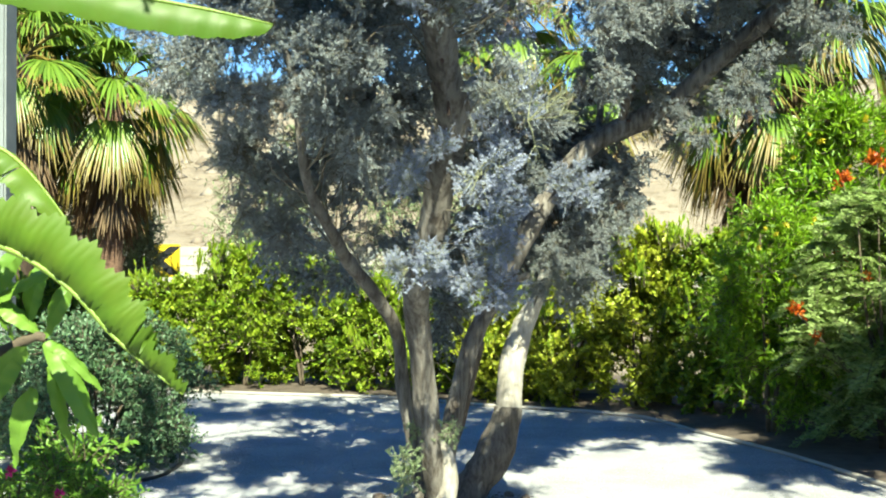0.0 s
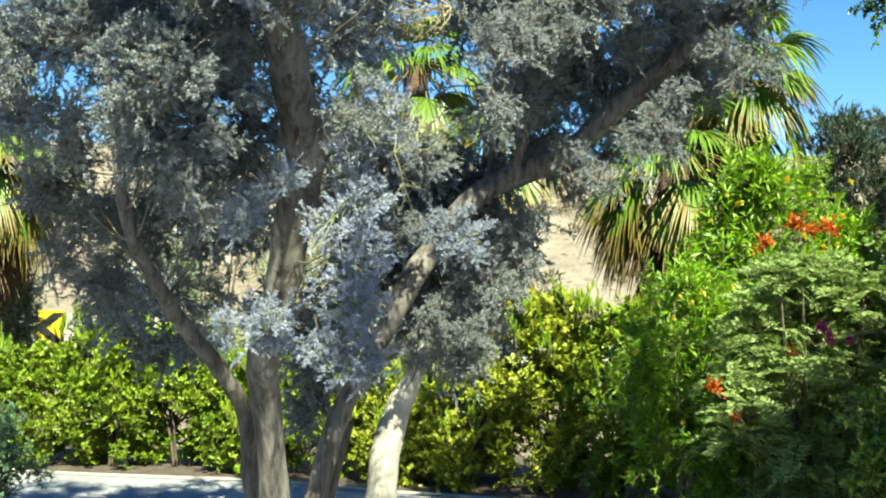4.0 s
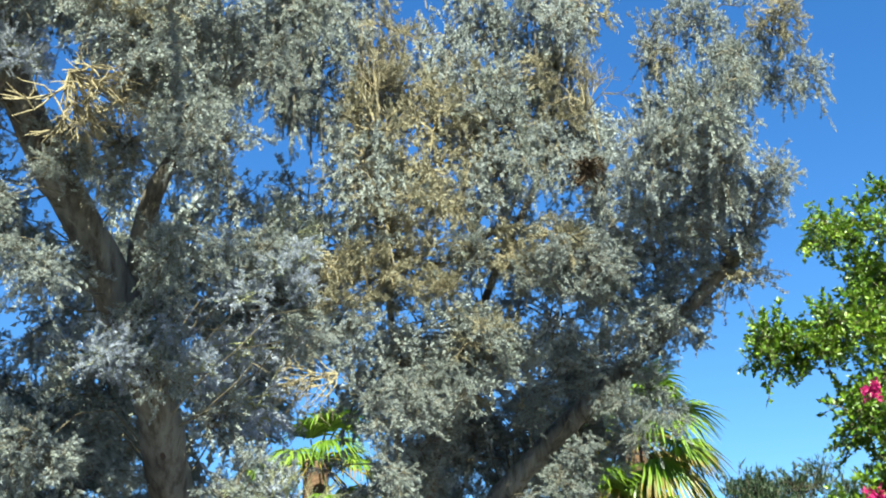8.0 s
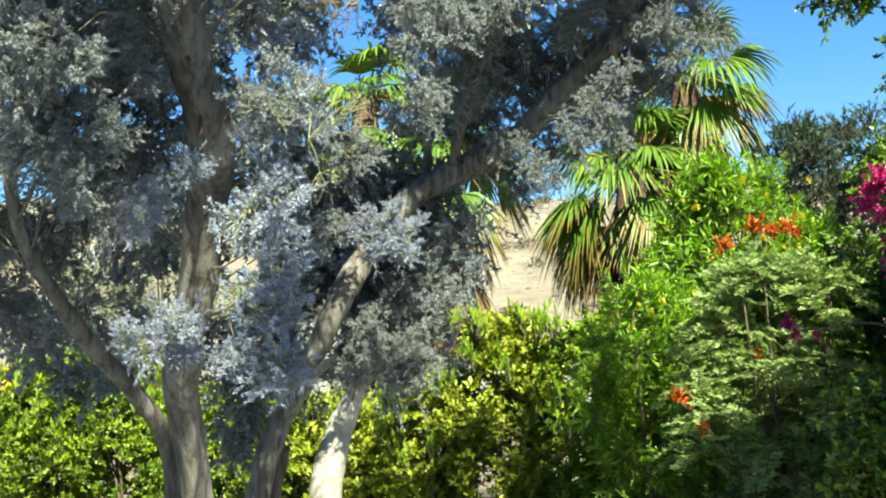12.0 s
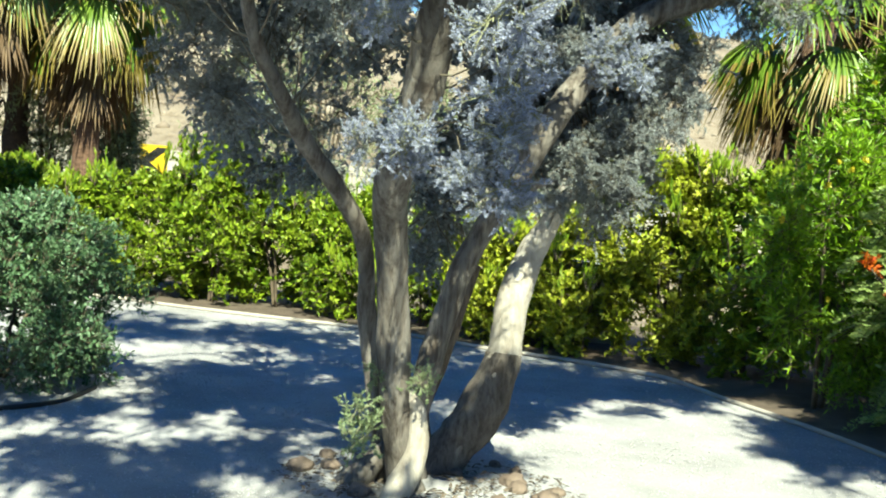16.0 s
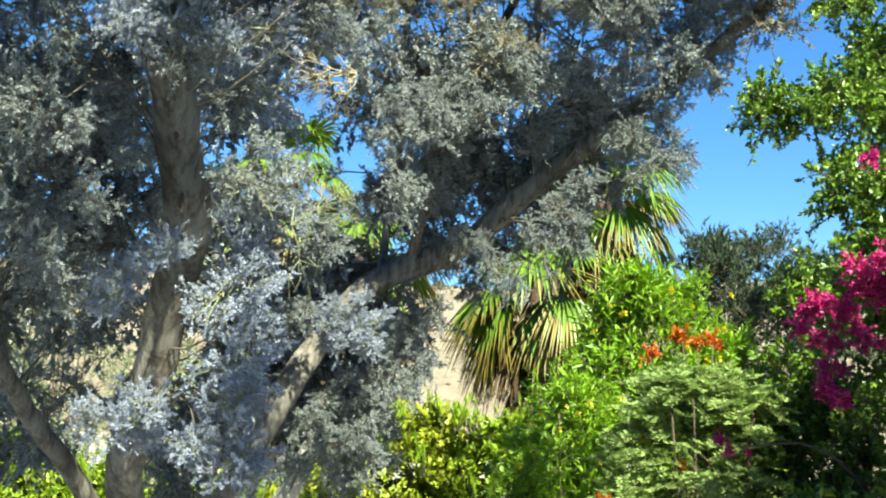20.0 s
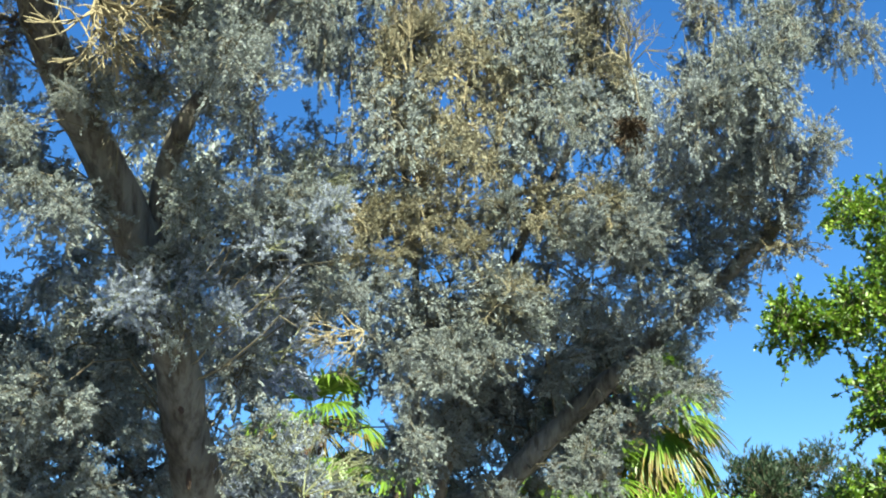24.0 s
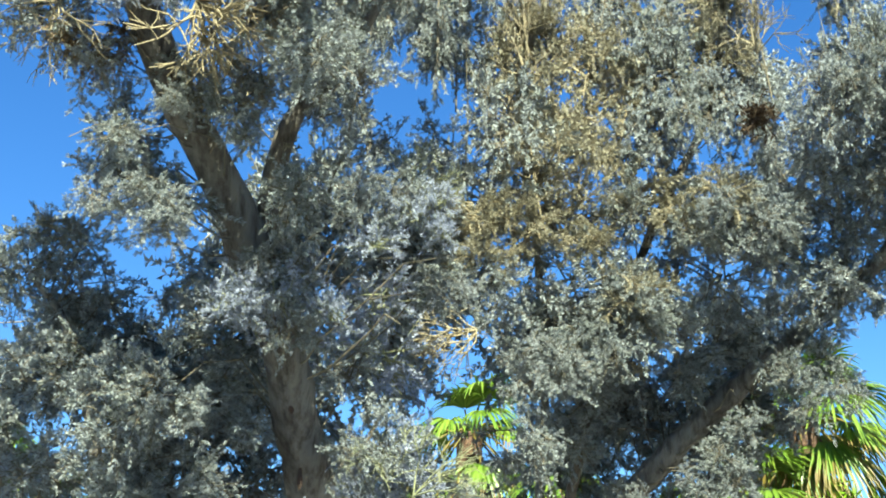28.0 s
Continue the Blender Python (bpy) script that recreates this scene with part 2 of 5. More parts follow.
M_NEST = rough_material("dead_leaf_mat", [(0.3, (0.06, 0.035, 0.02)), (0.7, (0.16, 0.10, 0.05))], 20)

# ---- builders ----
def np_mesh(name, verts, faces, mats, index=None, smooth=False):
    """A mesh from arrays; all faces have the same number of corners."""
    me = bpy.data.meshes.new(name)
    verts, faces = np.asarray(verts, np.float32), np.asarray(faces, np.int32)
    n, k = faces.shape
    me.vertices.add(len(verts))
    me.vertices.foreach_set("co", verts.ravel())
    me.loops.add(n * k)
    me.loops.foreach_set("vertex_index", faces.ravel())
    me.polygons.add(n)
    me.polygons.foreach_set("loop_start", np.arange(0, n * k, k, dtype=np.int32))
    if index is not None:
        me.polygons.foreach_set("material_index", np.asarray(index, np.int32))
    for m in mats if isinstance(mats, (list, tuple)) else [mats]:
        me.materials.append(m)
    me.update(calc_edges=True)
    me.validate()
    if smooth:
        me.polygons.foreach_set("use_smooth", np.ones(len(me.polygons), bool))
    return me


def part(name, bm, material, parent, label=""):
    me = bm
    if isinstance(bm, bmesh.types.BMesh):
        me = bpy.data.meshes.new(name)
        bm.to_mesh(me)
        bm.free()
        if material:
            me.materials.append(material)
    ob = new(name, me)
    ob.parent = parent
    if label:
        ob["label"] = label
    return ob


def thing(name, place, label, category, group="", kind=""):
    e = new(name)
    e.location = place
    e.empty_display_size = 0.1
    return tagged(e, label, category, group, kind)


def unit(v):
    return v / np.maximum(np.linalg.norm(v, axis=-1, keepdims=True), 1e-9)


def leaf_arrays(pos, way, up, length, width, fold=0.25):
    """Pointed leaves, each of two folded faces, that start at pos and run along way."""
    way = unit(way)
    side = unit(np.cross(way, up))
    nrm = np.cross(side, way)
    L, W = np.asarray(length)[:, None], np.asarray(width)[:, None]
    a, b = pos, pos + way * L
    mid = pos + way * L * 0.42
    c = mid + side * W * 0.5 + nrm * W * fold
    d = mid - side * W * 0.5 + nrm * W * fold
    v = np.stack([a, c, b, d], 1).reshape(-1, 3)
    i = np.arange(len(pos))[:, None] * 4
    f = np.concatenate([i + np.array([[0, 1, 2]]), i + np.array([[0, 2, 3]])], 1).reshape(-1, 3)
    return v, f


def blade_arrays(pos, way, up, length, width):
    """Small leaves of one face each, pointed at both ends."""
    way = unit(way)
    side = unit(np.cross(way, up))
    L, W = np.asarray(length)[:, None], np.asarray(width)[:, None]
    v = np.stack([pos, pos + way * L * 0.5 + side * W * 0.8, pos + way * L - side * W * 0.2], 1).reshape(-1, 3)
    return v, np.arange(len(pos) * 3).reshape(-1, 3)


def stick_arrays(a, b, r0, r1):
    """Thin three-sided sticks from a to b."""
    d = unit(b - a)
    ref = np.where(np.abs(d[:, 2:3]) > 0.9, np.array([[1.0, 0, 0]]), np.array([[0, 0, 1.0]]))
    u = unit(np.cross(d, ref))
    w = np.cross(d, u)
    vs = []
    for p, r in ((a, r0), (b, r1)):
        for k in range(3):
            t = k * 2.0944
            vs.append(p + (u * math.cos(t) + w * math.sin(t)) * r)
    v = np.stack(vs, 1).reshape(-1, 3)
    i = np.arange(len(a))[:, None] * 6
    f = np.concatenate([i + np.array([[k, (k + 1) % 3, 3 + (k + 1) % 3, k, 3 + (k + 1) % 3, 3 + k]]) for k in range(3)], 1).reshape(-1, 3)
    return v, f


def merge(*sets):
    vs, fs, ix, off = [], [], [], 0
    for k, (v, f) in enumerate(sets):
        vs.append(v), fs.append(f + off), ix.append(np.full(len(f), k))
        off += len(v)
    return np.concatenate(vs), np.concatenate(fs), np.concatenate(ix)


def sprig_mesh(name, seed, twigs, per, leaf, width, mats, droop=0.4, spread=1.0, whorl=0.7, shell=0.45, twig_r=0.008, flat=1.0, upright=0.0, fine=False):
    """A clump about 1 m in radius: twigs that spring from its heart and leaves along them."""
    rng = np.random.default_rng(seed)
    d = unit(rng.normal(size=(twigs, 3)) * np.array([1, 1, flat]))
    d[:, 2] += upright
    d = unit(d)
    reach = spread * (shell + (1 - shell) * rng.random(twigs))[:, None]
    a = d * reach * 0.25 + rng.normal(size=(twigs, 3)) * 0.1
    bend = np.array([[0, 0, -droop]])
    m = a + d * reach * 0.45 + bend * 0.12
    b = a + d * reach * 0.85 + bend * reach * 0.55
    s1, s2 = stick_arrays(a, m, twig_r * 1.3, twig_r), stick_arrays(m, b, twig_r, twig_r * 0.5)
    ts = rng.random((twigs, per)) ** 0.7
    two = ts[..., None] < 0.5
    p = np.where(two, a[:, None] + (m - a)[:, None] * (ts[..., None] * 2), m[:, None] + (b - m)[:, None] * (ts[..., None] * 2 - 1))
    tw = unit(b - m)[:, None]
    way = tw * 0.55 + whorl * rng.normal(size=(twigs, per, 3)) + bend[None] * 0.5 + np.array([0, 0, upright])
    up = rng.normal(size=(twigs * per, 3)) * 0.7 + np.array([0, 0, 1])
    L = leaf * (0.6 + 0.8 * rng.random(twigs * per))
    lv = (blade_arrays if fine else leaf_arrays)(p.reshape(-1, 3), way.reshape(-1, 3), up, L, L * width)
    v, f, ix = merge(lv, s1, s2)
    return np_mesh(name, v, f, mats, np.minimum(ix, 1))


def spray_mesh(name, seed, mains, subs, per, leaf, width, mats, droop=0.15, splay=0.55, twig_r=0.012, lift=0.15):
    """A clump about 1 m in radius: arching branchlets whose side twigs end in sprays of small leaves."""
    g = np.random.default_rng(seed)
    d = unit(g.normal(size=(mains, 3)))
    d[:, 2] += lift
    d = unit(d)
    R = (0.45 + 0.4 * g.random(mains))[:, None]
    a = g.normal(size=(mains, 3)) * 0.12
    fall = np.array([[0, 0, -droop]])
    m, b = a + d * R * 0.5, a + d * R + fall * R
    u = (0.3 + 0.7 * g.random((mains, subs, 1)))
    o = a[:, None] + (m - a)[:, None] * np.minimum(u * 2, 1) + (b - m)[:, None] * np.maximum(u * 2 - 1, 0)
    o = o.reshape(-1, 3)
    sd = unit(np.repeat(unit(b - m), subs, 0) * 0.8 + g.normal(size=(mains * subs, 3)) * 0.65 + np.array([0, 0, lift * 0.6]))
    sl = 0.2 + 0.26 * g.random((len(o), 1))
    e = o + sd * sl + fall * sl * 0.6
    ts = g.random((len(o), per, 1)) ** 0.6
    p = (o[:, None] + (e - o)[:, None] * ts + g.normal(size=(len(o), per, 3)) * 0.018).reshape(-1, 3)
    way = np.repeat(sd, per, 0) * 0.8 + g.normal(size=p.shape) * splay
    L = leaf * (0.6 + 0.8 * g.random(len(p)))
    lv = blade_arrays(p, way, g.normal(size=p.shape) + np.array([0, 0, 0.8]), L, L * width)
    v, f, ix = merge(lv, stick_arrays(a, m, twig_r * 1.4, twig_r * 1.1), stick_arrays(m, b, twig_r * 1.1, twig_r * 0.6), stick_arrays(o, e, twig_r * 0.6, twig_r * 0.3))
    return np_mesh(name, v, f, mats, np.minimum(ix, 1))


def bare_fan(name, seed, root, way, length, mat, forks=(7, 4, 3), spread=0.5, r=0.007):
    """Bare branching twigs that fan out from one root."""
    g = np.random.default_rng(seed)
    a, d, L = np.array([root], float), unit(np.array([way], float)), length
    A, B, rad, sets = a, None, r, []
    for k, n in enumerate(forks):
        a2 = np.repeat(a, n, 0)
        d2 = unit(np.repeat(d, n, 0) + g.normal(size=(len(a2), 3)) * spread)
        seg = L * (0.36 + 0.2 * g.random((len(a2), 1)))
        m = a2 + d2 * seg * 0.5 + g.normal(size=a2.shape) * seg * 0.06
        b = m + unit(d2 + g.normal(size=a2.shape) * 0.25) * seg * 0.5
        sets += [stick_arrays(a2, m, rad, rad * 0.85), stick_arrays(m, b, rad * 0.85, rad * 0.6)]
        a, d, L, rad = b, unit(b - m), L * 0.72, rad * 0.62
    v, f, ix = merge(*sets)
    return np_mesh(name, v, f, mat)


def smooth_path(pts, steps=5):
    """Points along a smooth curve through pts."""
    p = np.asarray(pts, float)
    p = np.vstack([2 * p[0] - p[1], p, 2 * p[-1] - p[-2]])
    out = []
    for i in range(1, len(p) - 2):
        for s in range(steps):
            t = s / steps
            out.append(0.5 * (2 * p[i] + (p[i + 1] - p[i - 1]) * t + (2 * p[i - 1] - 5 * p[i] + 4 * p[i + 1] - p[i + 2]) * t * t
                              + (3 * p[i] - p[i - 1] - 3 * p[i + 1] + p[i + 2]) * t ** 3))
    out.append(p[-2])
    return np.array(out)


def limb_mesh(name, pts, radii, mat, sides=12, steps=5, lumps=0.10, seed=0, closed=True):
    """A tapered, slightly uneven round limb along a smooth curve."""
    c = smooth_path(pts, steps)
    r = np.interp(np.linspace(0, 1, len(c)), np.linspace(0, 1, len(radii)), radii)
    d = unit(np.gradient(c, axis=0))
    u = unit(np.cross(d[0], np.array([0.3, 1, 0.1])))
    vs = []
    for i in range(len(c)):
        u = unit(u - d[i] * np.dot(u, d[i]))
        w = np.cross(d[i], u)
        for k in range(sides):
            a = 2 * math.pi * k / sides
            o = u * math.cos(a) + w * math.sin(a)
            q = c[i] + o * r[i]
            n = noise.noise(Vector((q[0] * 6 + seed, q[1] * 6, q[2] * 2.2))) + 0.5 * noise.noise(Vector((q[0] * 17, q[1] * 17, q[2] * 9 + seed)))
            vs.append(c[i] + o * r[i] * (1 + lumps * 1.6 * n))
    n = len(c)
    fs = []
    for i in range(n - 1):
        for k in range(sides):
            k2 = (k + 1) % sides
            fs.append((i * sides + k, i * sides + k2, (i + 1) * sides + k2, (i + 1) * sides + k))
    vs += [c[0], c[-1]]
    for k in range(sides):
        k2 = (k + 1) % sides
        fs.append((n * sides, k2, k, n * sides))
        fs.append((n * sides + 1, (n - 1) * sides + k, (n - 1) * sides + k2, n * sides + 1))
    tris = []
    for f in fs:
        tris.append((f[0], f[1], f[2]))
        if f[3] != f[0]:
            tris.append((f[0], f[2], f[3]))
    return np_mesh(name, vs, tris, mat, smooth=True)


def put(me, name, parent, place, scale, seed_angle, tilt=0.0, label=""):
    """One clump as a part of its plant."""
    ob = part(name, me, None, parent, label)
    ob.matrix_basis = Matrix.LocRotScale(Vector(place) - parent.location, Euler((tilt * math.cos(seed_angle * 3), tilt * math.sin(seed_angle * 3), seed_angle)),
                                         scale if isinstance(scale, Vector) else Vector((scale, scale, scale)))
    return ob


def stone_set(rng, n, size, squash=0.6):
    """Rough octahedral stones about the origin: arrays of corners and faces."""
    base = np.array([(1, 0, 0), (-1, 0, 0), (0, 1, 0), (0, -1, 0), (0, 0, 1), (0, 0, -1)], float)
    fac = np.array([(0, 2, 4), (2, 1, 4), (1, 3, 4), (3, 0, 4), (2, 0, 5), (1, 2, 5), (3, 1, 5), (0, 3, 5)])
    a = rng.random(n) * 6.283
    s = size * (0.5 + rng.random(n))
    v = base[None] * (0.65 + 0.5 * rng.random((n, 6, 1)))
    x = v[..., 0] * np.cos(a)[:, None] - v[..., 1] * np.sin(a)[:, None]
    y = v[..., 0] * np.sin(a)[:, None] + v[..., 1] * np.cos(a)[:, None]
    v = np.stack([x, y, v[..., 2] * squash], -1) * s[:, None, None]
    f = fac[None] + (np.arange(n) * 6)[:, None, None]
    return v, f.reshape(-1, 3)


def box(bm, x0, x1, y0, y1, z0, z1, bevel=0.0):
    made = bmesh.ops.create_cube(bm, size=1, matrix=Matrix.Translation(((x0 + x1) / 2, (y0 + y1) / 2, (z0 + z1) / 2)) @ Matrix.Diagonal((x1 - x0, y1 - y0, z1 - z0, 1)))
    if bevel:
        es = {e for v in made["verts"] for e in v.link_edges}
        bmesh.ops.bevel(bm, geom=list(es), offset=bevel, segments=2, affect="EDGES")
    return bm

# ---- the setting ----
def land(x, y):
    """Height of the land: level yard, a bank up to the road, then a dry hillside."""
    h = -0.06
    if y > 15:
        h += 0.75 * min(1, (y - 15) / 5) ** 1.5
    if y > 27:
        k = y - 27
        h += 16.5 * (1 - math.exp(-(k / 36) ** 1.35)) if k < 75 else 16.5 * (1 - math.exp(-(75 / 36) ** 1.35)) - (k - 75) * 0.012
        n = noise.noise(Vector((x * 0.045, y * 0.045, 3.1))) * 1.6 + noise.noise(Vector((x * 0.16, y * 0.16, 7.7))) * 0.5
        h += n * min(1, k / 14)
    return max(h, -0.06)


def axis(near, lo, hi, far):
    inner = np.arange(lo, hi + near, near)
    return np.concatenate([-np.geomspace(far, -lo * 1.15, 12) if lo < 0 else [], inner, np.geomspace(hi * 1.15, far, 12)])


xs = axis(1.6, -48, 56, 2200)
ys = np.concatenate([[-2200, -700, -200, -60, -20], np.arange(-8, 110, 1.6), np.geomspace(116, 2400, 12)])
gv = [(x, y, land(x, y)) for y in ys for x in xs]
nx = len(xs)
gf = [(j * nx + i, j * nx + i + 1, (j + 1) * nx + i + 1, (j + 1) * nx + i) for j in range(len(ys) - 1) for i in range(nx - 1)]
ground = new("ground", np_mesh("ground", gv, gf, M_DESERT, smooth=True))
tagged(ground, "dry tan desert ground rising into a bare rocky hillside", "ground", kind="structure")

# gravel yard
gx, gy = np.linspace(-9, 7, 81), np.linspace(-7, 15, 111)
yv = [(x, y, 0.012 * noise.noise(Vector((x * 0.9, y * 0.9, 0))) + 0.006 * noise.noise(Vector((x * 3, y * 3, 5)))) for y in gy for x in gx]
yf = [(j * 81 + i, j * 81 + i + 1, (j + 1) * 81 + i + 1, (j + 1) * 81 + i) for j in range(110) for i in range(80)]
yard = new("gravel_yard", np_mesh("gravel_yard", yv, yf, M_GRAVEL, smooth=True))
tagged(yard, "pale grey gravel yard dappled with shade under the tree", "gravel", kind="structure")

rng = np.random.default_rng(11)
n = 48000
sx, sy = rng.uniform(-4.4, 3.6, n), 4.6 + 8.6 * rng.random(n) ** 1.25
sv, sf = stone_set(rng, n, 0.0058)
sv += np.stack([sx, sy, np.full(n, 0.004)], -1)[:, None]
tagged(new("gravel_stones", np_mesh("gravel_stones", sv.reshape(-1, 3), sf, M_STONE)), "loose pale gravel stones strewn over the yard", "gravel", kind="stuff")

# soil bed under the hedge and shrubs, behind a thin edging
EDGE = [(-9.0, 13.4), (-5.5, 13.35), (-3.9, 13.2), (-3.3, 12.95), (-1.9, 12.55), (-0.95, 12.35), (0.04, 11.75), (0.7, 11.35), (1.8, 10.8), (2.3, 9.6), (2.75, 8.4), (3.1, 7.0), (3.4, 5.0)]
ed = smooth_path([(x, y, 0.0) for x, y in EDGE], 4)
back = ed + np.array([0.3, 3.2, 0]) + np.stack([np.clip(ed[:, 0] * 0.9 + 1.5, 0, 6), -np.clip(ed[:, 0] - 1.5, 0, 3) * 1.2, 0 * ed[:, 0]], 1)
k = len(ed)
bv = np.concatenate([ed + np.array([0, 0, 0.022]), (ed + back) / 2 + np.array([0, 0, 0.06]), back + np.array([0, 0, 0.03])])
bf = [(r * k + i, r * k + i + 1, (r + 1) * k + i + 1, (r + 1) * k + i) for r in range(2) for i in range(k - 1)]
tagged(new("planting_bed", np_mesh("planting_bed", bv, bf, M_SOIL, smooth=True)), "bare brown soil bed below the clipped hedge", "soil", kind="structure")
tagged(new("bed_edging", limb_mesh("bed_edging", ed[::3] + np.array([0, 0, 0.02]), [0.022, 0.022], M_BLOCK, 6, 3, 0.1)), "thin pale edging strip between gravel and bed", "edging", kind="structure")
hose_line = [(-4.2, 6.3, 0.012), (-3.2, 6.6, 0.012), (-2.75, 6.95, 0.012), (-2.45, 7.35, 0.012), (-2.4, 7.9, 0.012)]
tagged(new("bed_edging", limb_mesh("bed_edging", hose_line, [0.018, 0.018], M_HOSE, 6, 5, 0.02)), "black plastic edging round the grey-green bush", "edging", kind="structure")

# road and the pale wall beyond it
bm = box(bmesh.new(), -70, 70, 21.2, 27.2, 0.4, 0.735)
road = part("road", bm, M_ASPHALT, None)
tagged(road, "grey asphalt road above the hedge", "road", kind="structure")
roadside_wall = thing("roadside_wall", (0, 27.6, 0.5), "low pale block wall along the far side of the road", "wall", kind="structure")
block = part("block", box(bmesh.new(), -0.395, 0.395, -0.1, 0.1, 0, 0.24, 0.012), M_BLOCK, roadside_wall)
for row in range(6):
    for i in range(34):
        x = -14 + i * 0.8 + (row % 2) * 0.4
        ob = block if row == 0 and i == 0 else new("block", block.data)
        ob.parent = roadside_wall
        ob.location = (x, 0.01 * math.sin(i * 7 + row), row * 0.25)
# low garden wall that shows through the hedge
garden_wall = thing("garden_wall", (1.6, 12.6, 0), "low pale garden wall half hidden behind the hedge", "wall", kind="structure")
part("wall_body", box(bmesh.new(), -0.75, 0.3, -0.1, 0.1, 0, 0.84, 0.01), M_BLOCK, garden_wall)
part("coping", box(bmesh.new(), -0.8, 0.35, -0.14, 0.14, 0.844, 0.91, 0.015), M_BLOCK, garden_wall)

# house corner
house = thing("house", (-7, 9.6, 0), "white stucco house wall with a grey corner pilaster", "house", kind="structure")
part("wall", box(bmesh.new(), -3.5, 2.22, -0.2, 0.1, 0, 5.6, 0.01), M_STUCCO, house)
# grey tone stands in for the shade on the corner's side face
part("pilaster", box(bmesh.new(), 2.224, 2.56, -0.17, 0.14, 0, 5.6, 0.02), M_STUCCOGREY, house, "rough stucco pilaster, its shade painted in as grey")
part("eave", box(bmesh.new(), -3.6, 1.1, -1.0, -0.204, 5.1, 5.3, 0.02), M_STUCCO, house)

# unseen house front added behind the way in, to hold back low skylight
home = thing("unseen_house_front", (0, -6.5, 0), "plain stucco house front added out of view to cut low skylight", "house", kind="structure")
part("wall", box(bmesh.new(), -10, 10, -0.15, 0.15, 0, 3.4, 0.01), M_STUCCO, home)
part("roof", box(bmesh.new(), -10.4, 10.4, -5, 0.6, 3.404, 3.65, 0.02), M_STUCCOGREY, home)

# hillside boulders and scrub
n = 5200
bx, by = rng.uniform(-40, 50, n), 28 + 55 * rng.random(n)
bsv, bsf = stone_set(rng, n, 0.2, 0.7)
bsv *= (0.4 + 1.6 * rng.random((n, 1, 1)) ** 3)
bsv += np.array([(x, y, land(x, y)) for x, y in zip(bx, by)])[:, None]
tagged(new("hillside_boulders", np_mesh("hillside_boulders", bsv.reshape(-1, 3), bsf, M_BOULDER)), "scattered tan boulders on the hillside", "rocks", kind="stuff")
n = 900
sx, sy = rng.uniform(-40, 50, n), 28 + 55 * rng.random(n)
base = np.array([(x, y, land(x, y)) for x, y in zip(sx, sy)])
q = 60
d = rng.normal(size=(n, q, 3))
d[..., 2] = np.abs(d[..., 2]) + 0.3
size = (0.3 + 0.5 * rng.random((n, 1)))
p = (base[:, None] + unit(d) * (size * np.cbrt(rng.random((n, q))))[..., None] * 0.6).reshape(-1, 3)
lv = leaf_arrays(p, d.reshape(-1, 3), rng.normal(size=(n * q, 3)), np.repeat(size * 0.3, q, 1).ravel(), np.repeat(size * 0.1, q, 1).ravel())
tagged(new("desert_scrub", np_mesh("desert_scrub", *lv, M_SCRUB)), "low dry desert scrub dotted over the hill", "scrub", kind="stuff")

# chevron sign
sign = thing("chevron_sign", (-6.36, 24.4, 0.02), "yellow road curve sign with a black chevron beside the road", "sign")
panel = part("panel", box(bmesh.new(), -0.3, 0.3, -0.006, 0.006, 1.25, 2.0, 0.004), M_SIGNYELLOW, sign)
bm = bmesh.new()
for z0, z1, s in ((1.30, 1.625, 1), (1.625, 1.95, -1)):
    lo, hi = (0.2, -0.2) if s > 0 else (-0.2, 0.2)
    w = 0.13
    vs = [bm.verts.new((x, y, z)) for y in (-0.012, -0.009) for x, z in ((lo - w, z0), (lo + w, z0), (hi + w, z1), (hi - w, z1))]
    for f in ((0, 1, 2, 3), (7, 6, 5, 4), (0, 4, 5, 1), (1, 5, 6, 2), (2, 6, 7, 3), (3, 7, 4, 0)):
        bm.faces.new([vs[i] for i in f])
part("chevron", bm, M_SIGNBLACK, panel, "black arrow chevron pointing to one side")
part("post", box(bmesh.new(), -0.03, 0.03, 0.008, 0.05, 0.5, 2.0, 0.004), M_STEEL, sign)

# ---- the big eucalyptus ----
STEM_A = [(-0.20, 6.0, -0.06), (-0.26, 5.95, 0.12), (-0.32, 5.85, 0.50), (-0.39, 5.70, 1.20), (-0.40, 5.50, 1.54), (-0.30, 5.30, 1.95), (-0.24, 5.12, 2.28), (-0.18, 4.92, 2.50), (-0.23, 4.75, 2.77), (-0.29, 4.60, 3.03), (-0.42, 4.48, 3.41), (-0.53, 4.38, 3.66), (-0.73, 4.20, 4.01), (-0.86, 4.02, 4.34), (-0.92, 3.80, 4.65), (-0.95, 3.6, 5.3)]
STEM_A2 = [(-0.33, 4.58, 3.10), (-0.37, 4.47, 3.6), (-0.29, 4.35, 3.90), (-0.16, 4.28, 4.10), (0.00, 4.22, 4.30), (0.17, 4.20, 4.59), (0.32, 4.22, 4.9), (0.4, 4.3, 5.6)]
STEM_B = [(-0.31, 6.12, -0.05), (-0.42, 6.10, 0.45), (-0.50, 6.05, 0.86), (-0.54, 5.95, 1.23), (-0.68, 5.75, 1.50), (-0.83, 5.60, 1.70), (-0.92, 5.40, 1.88), (-1.05, 5.20, 2.17), (-1.09, 5.05, 2.57), (-1.12, 4.98, 2.82), (-1.23, 5.00, 3.11), (-1.32, 5.00, 3.34), (-1.5, 5.05, 3.55)]
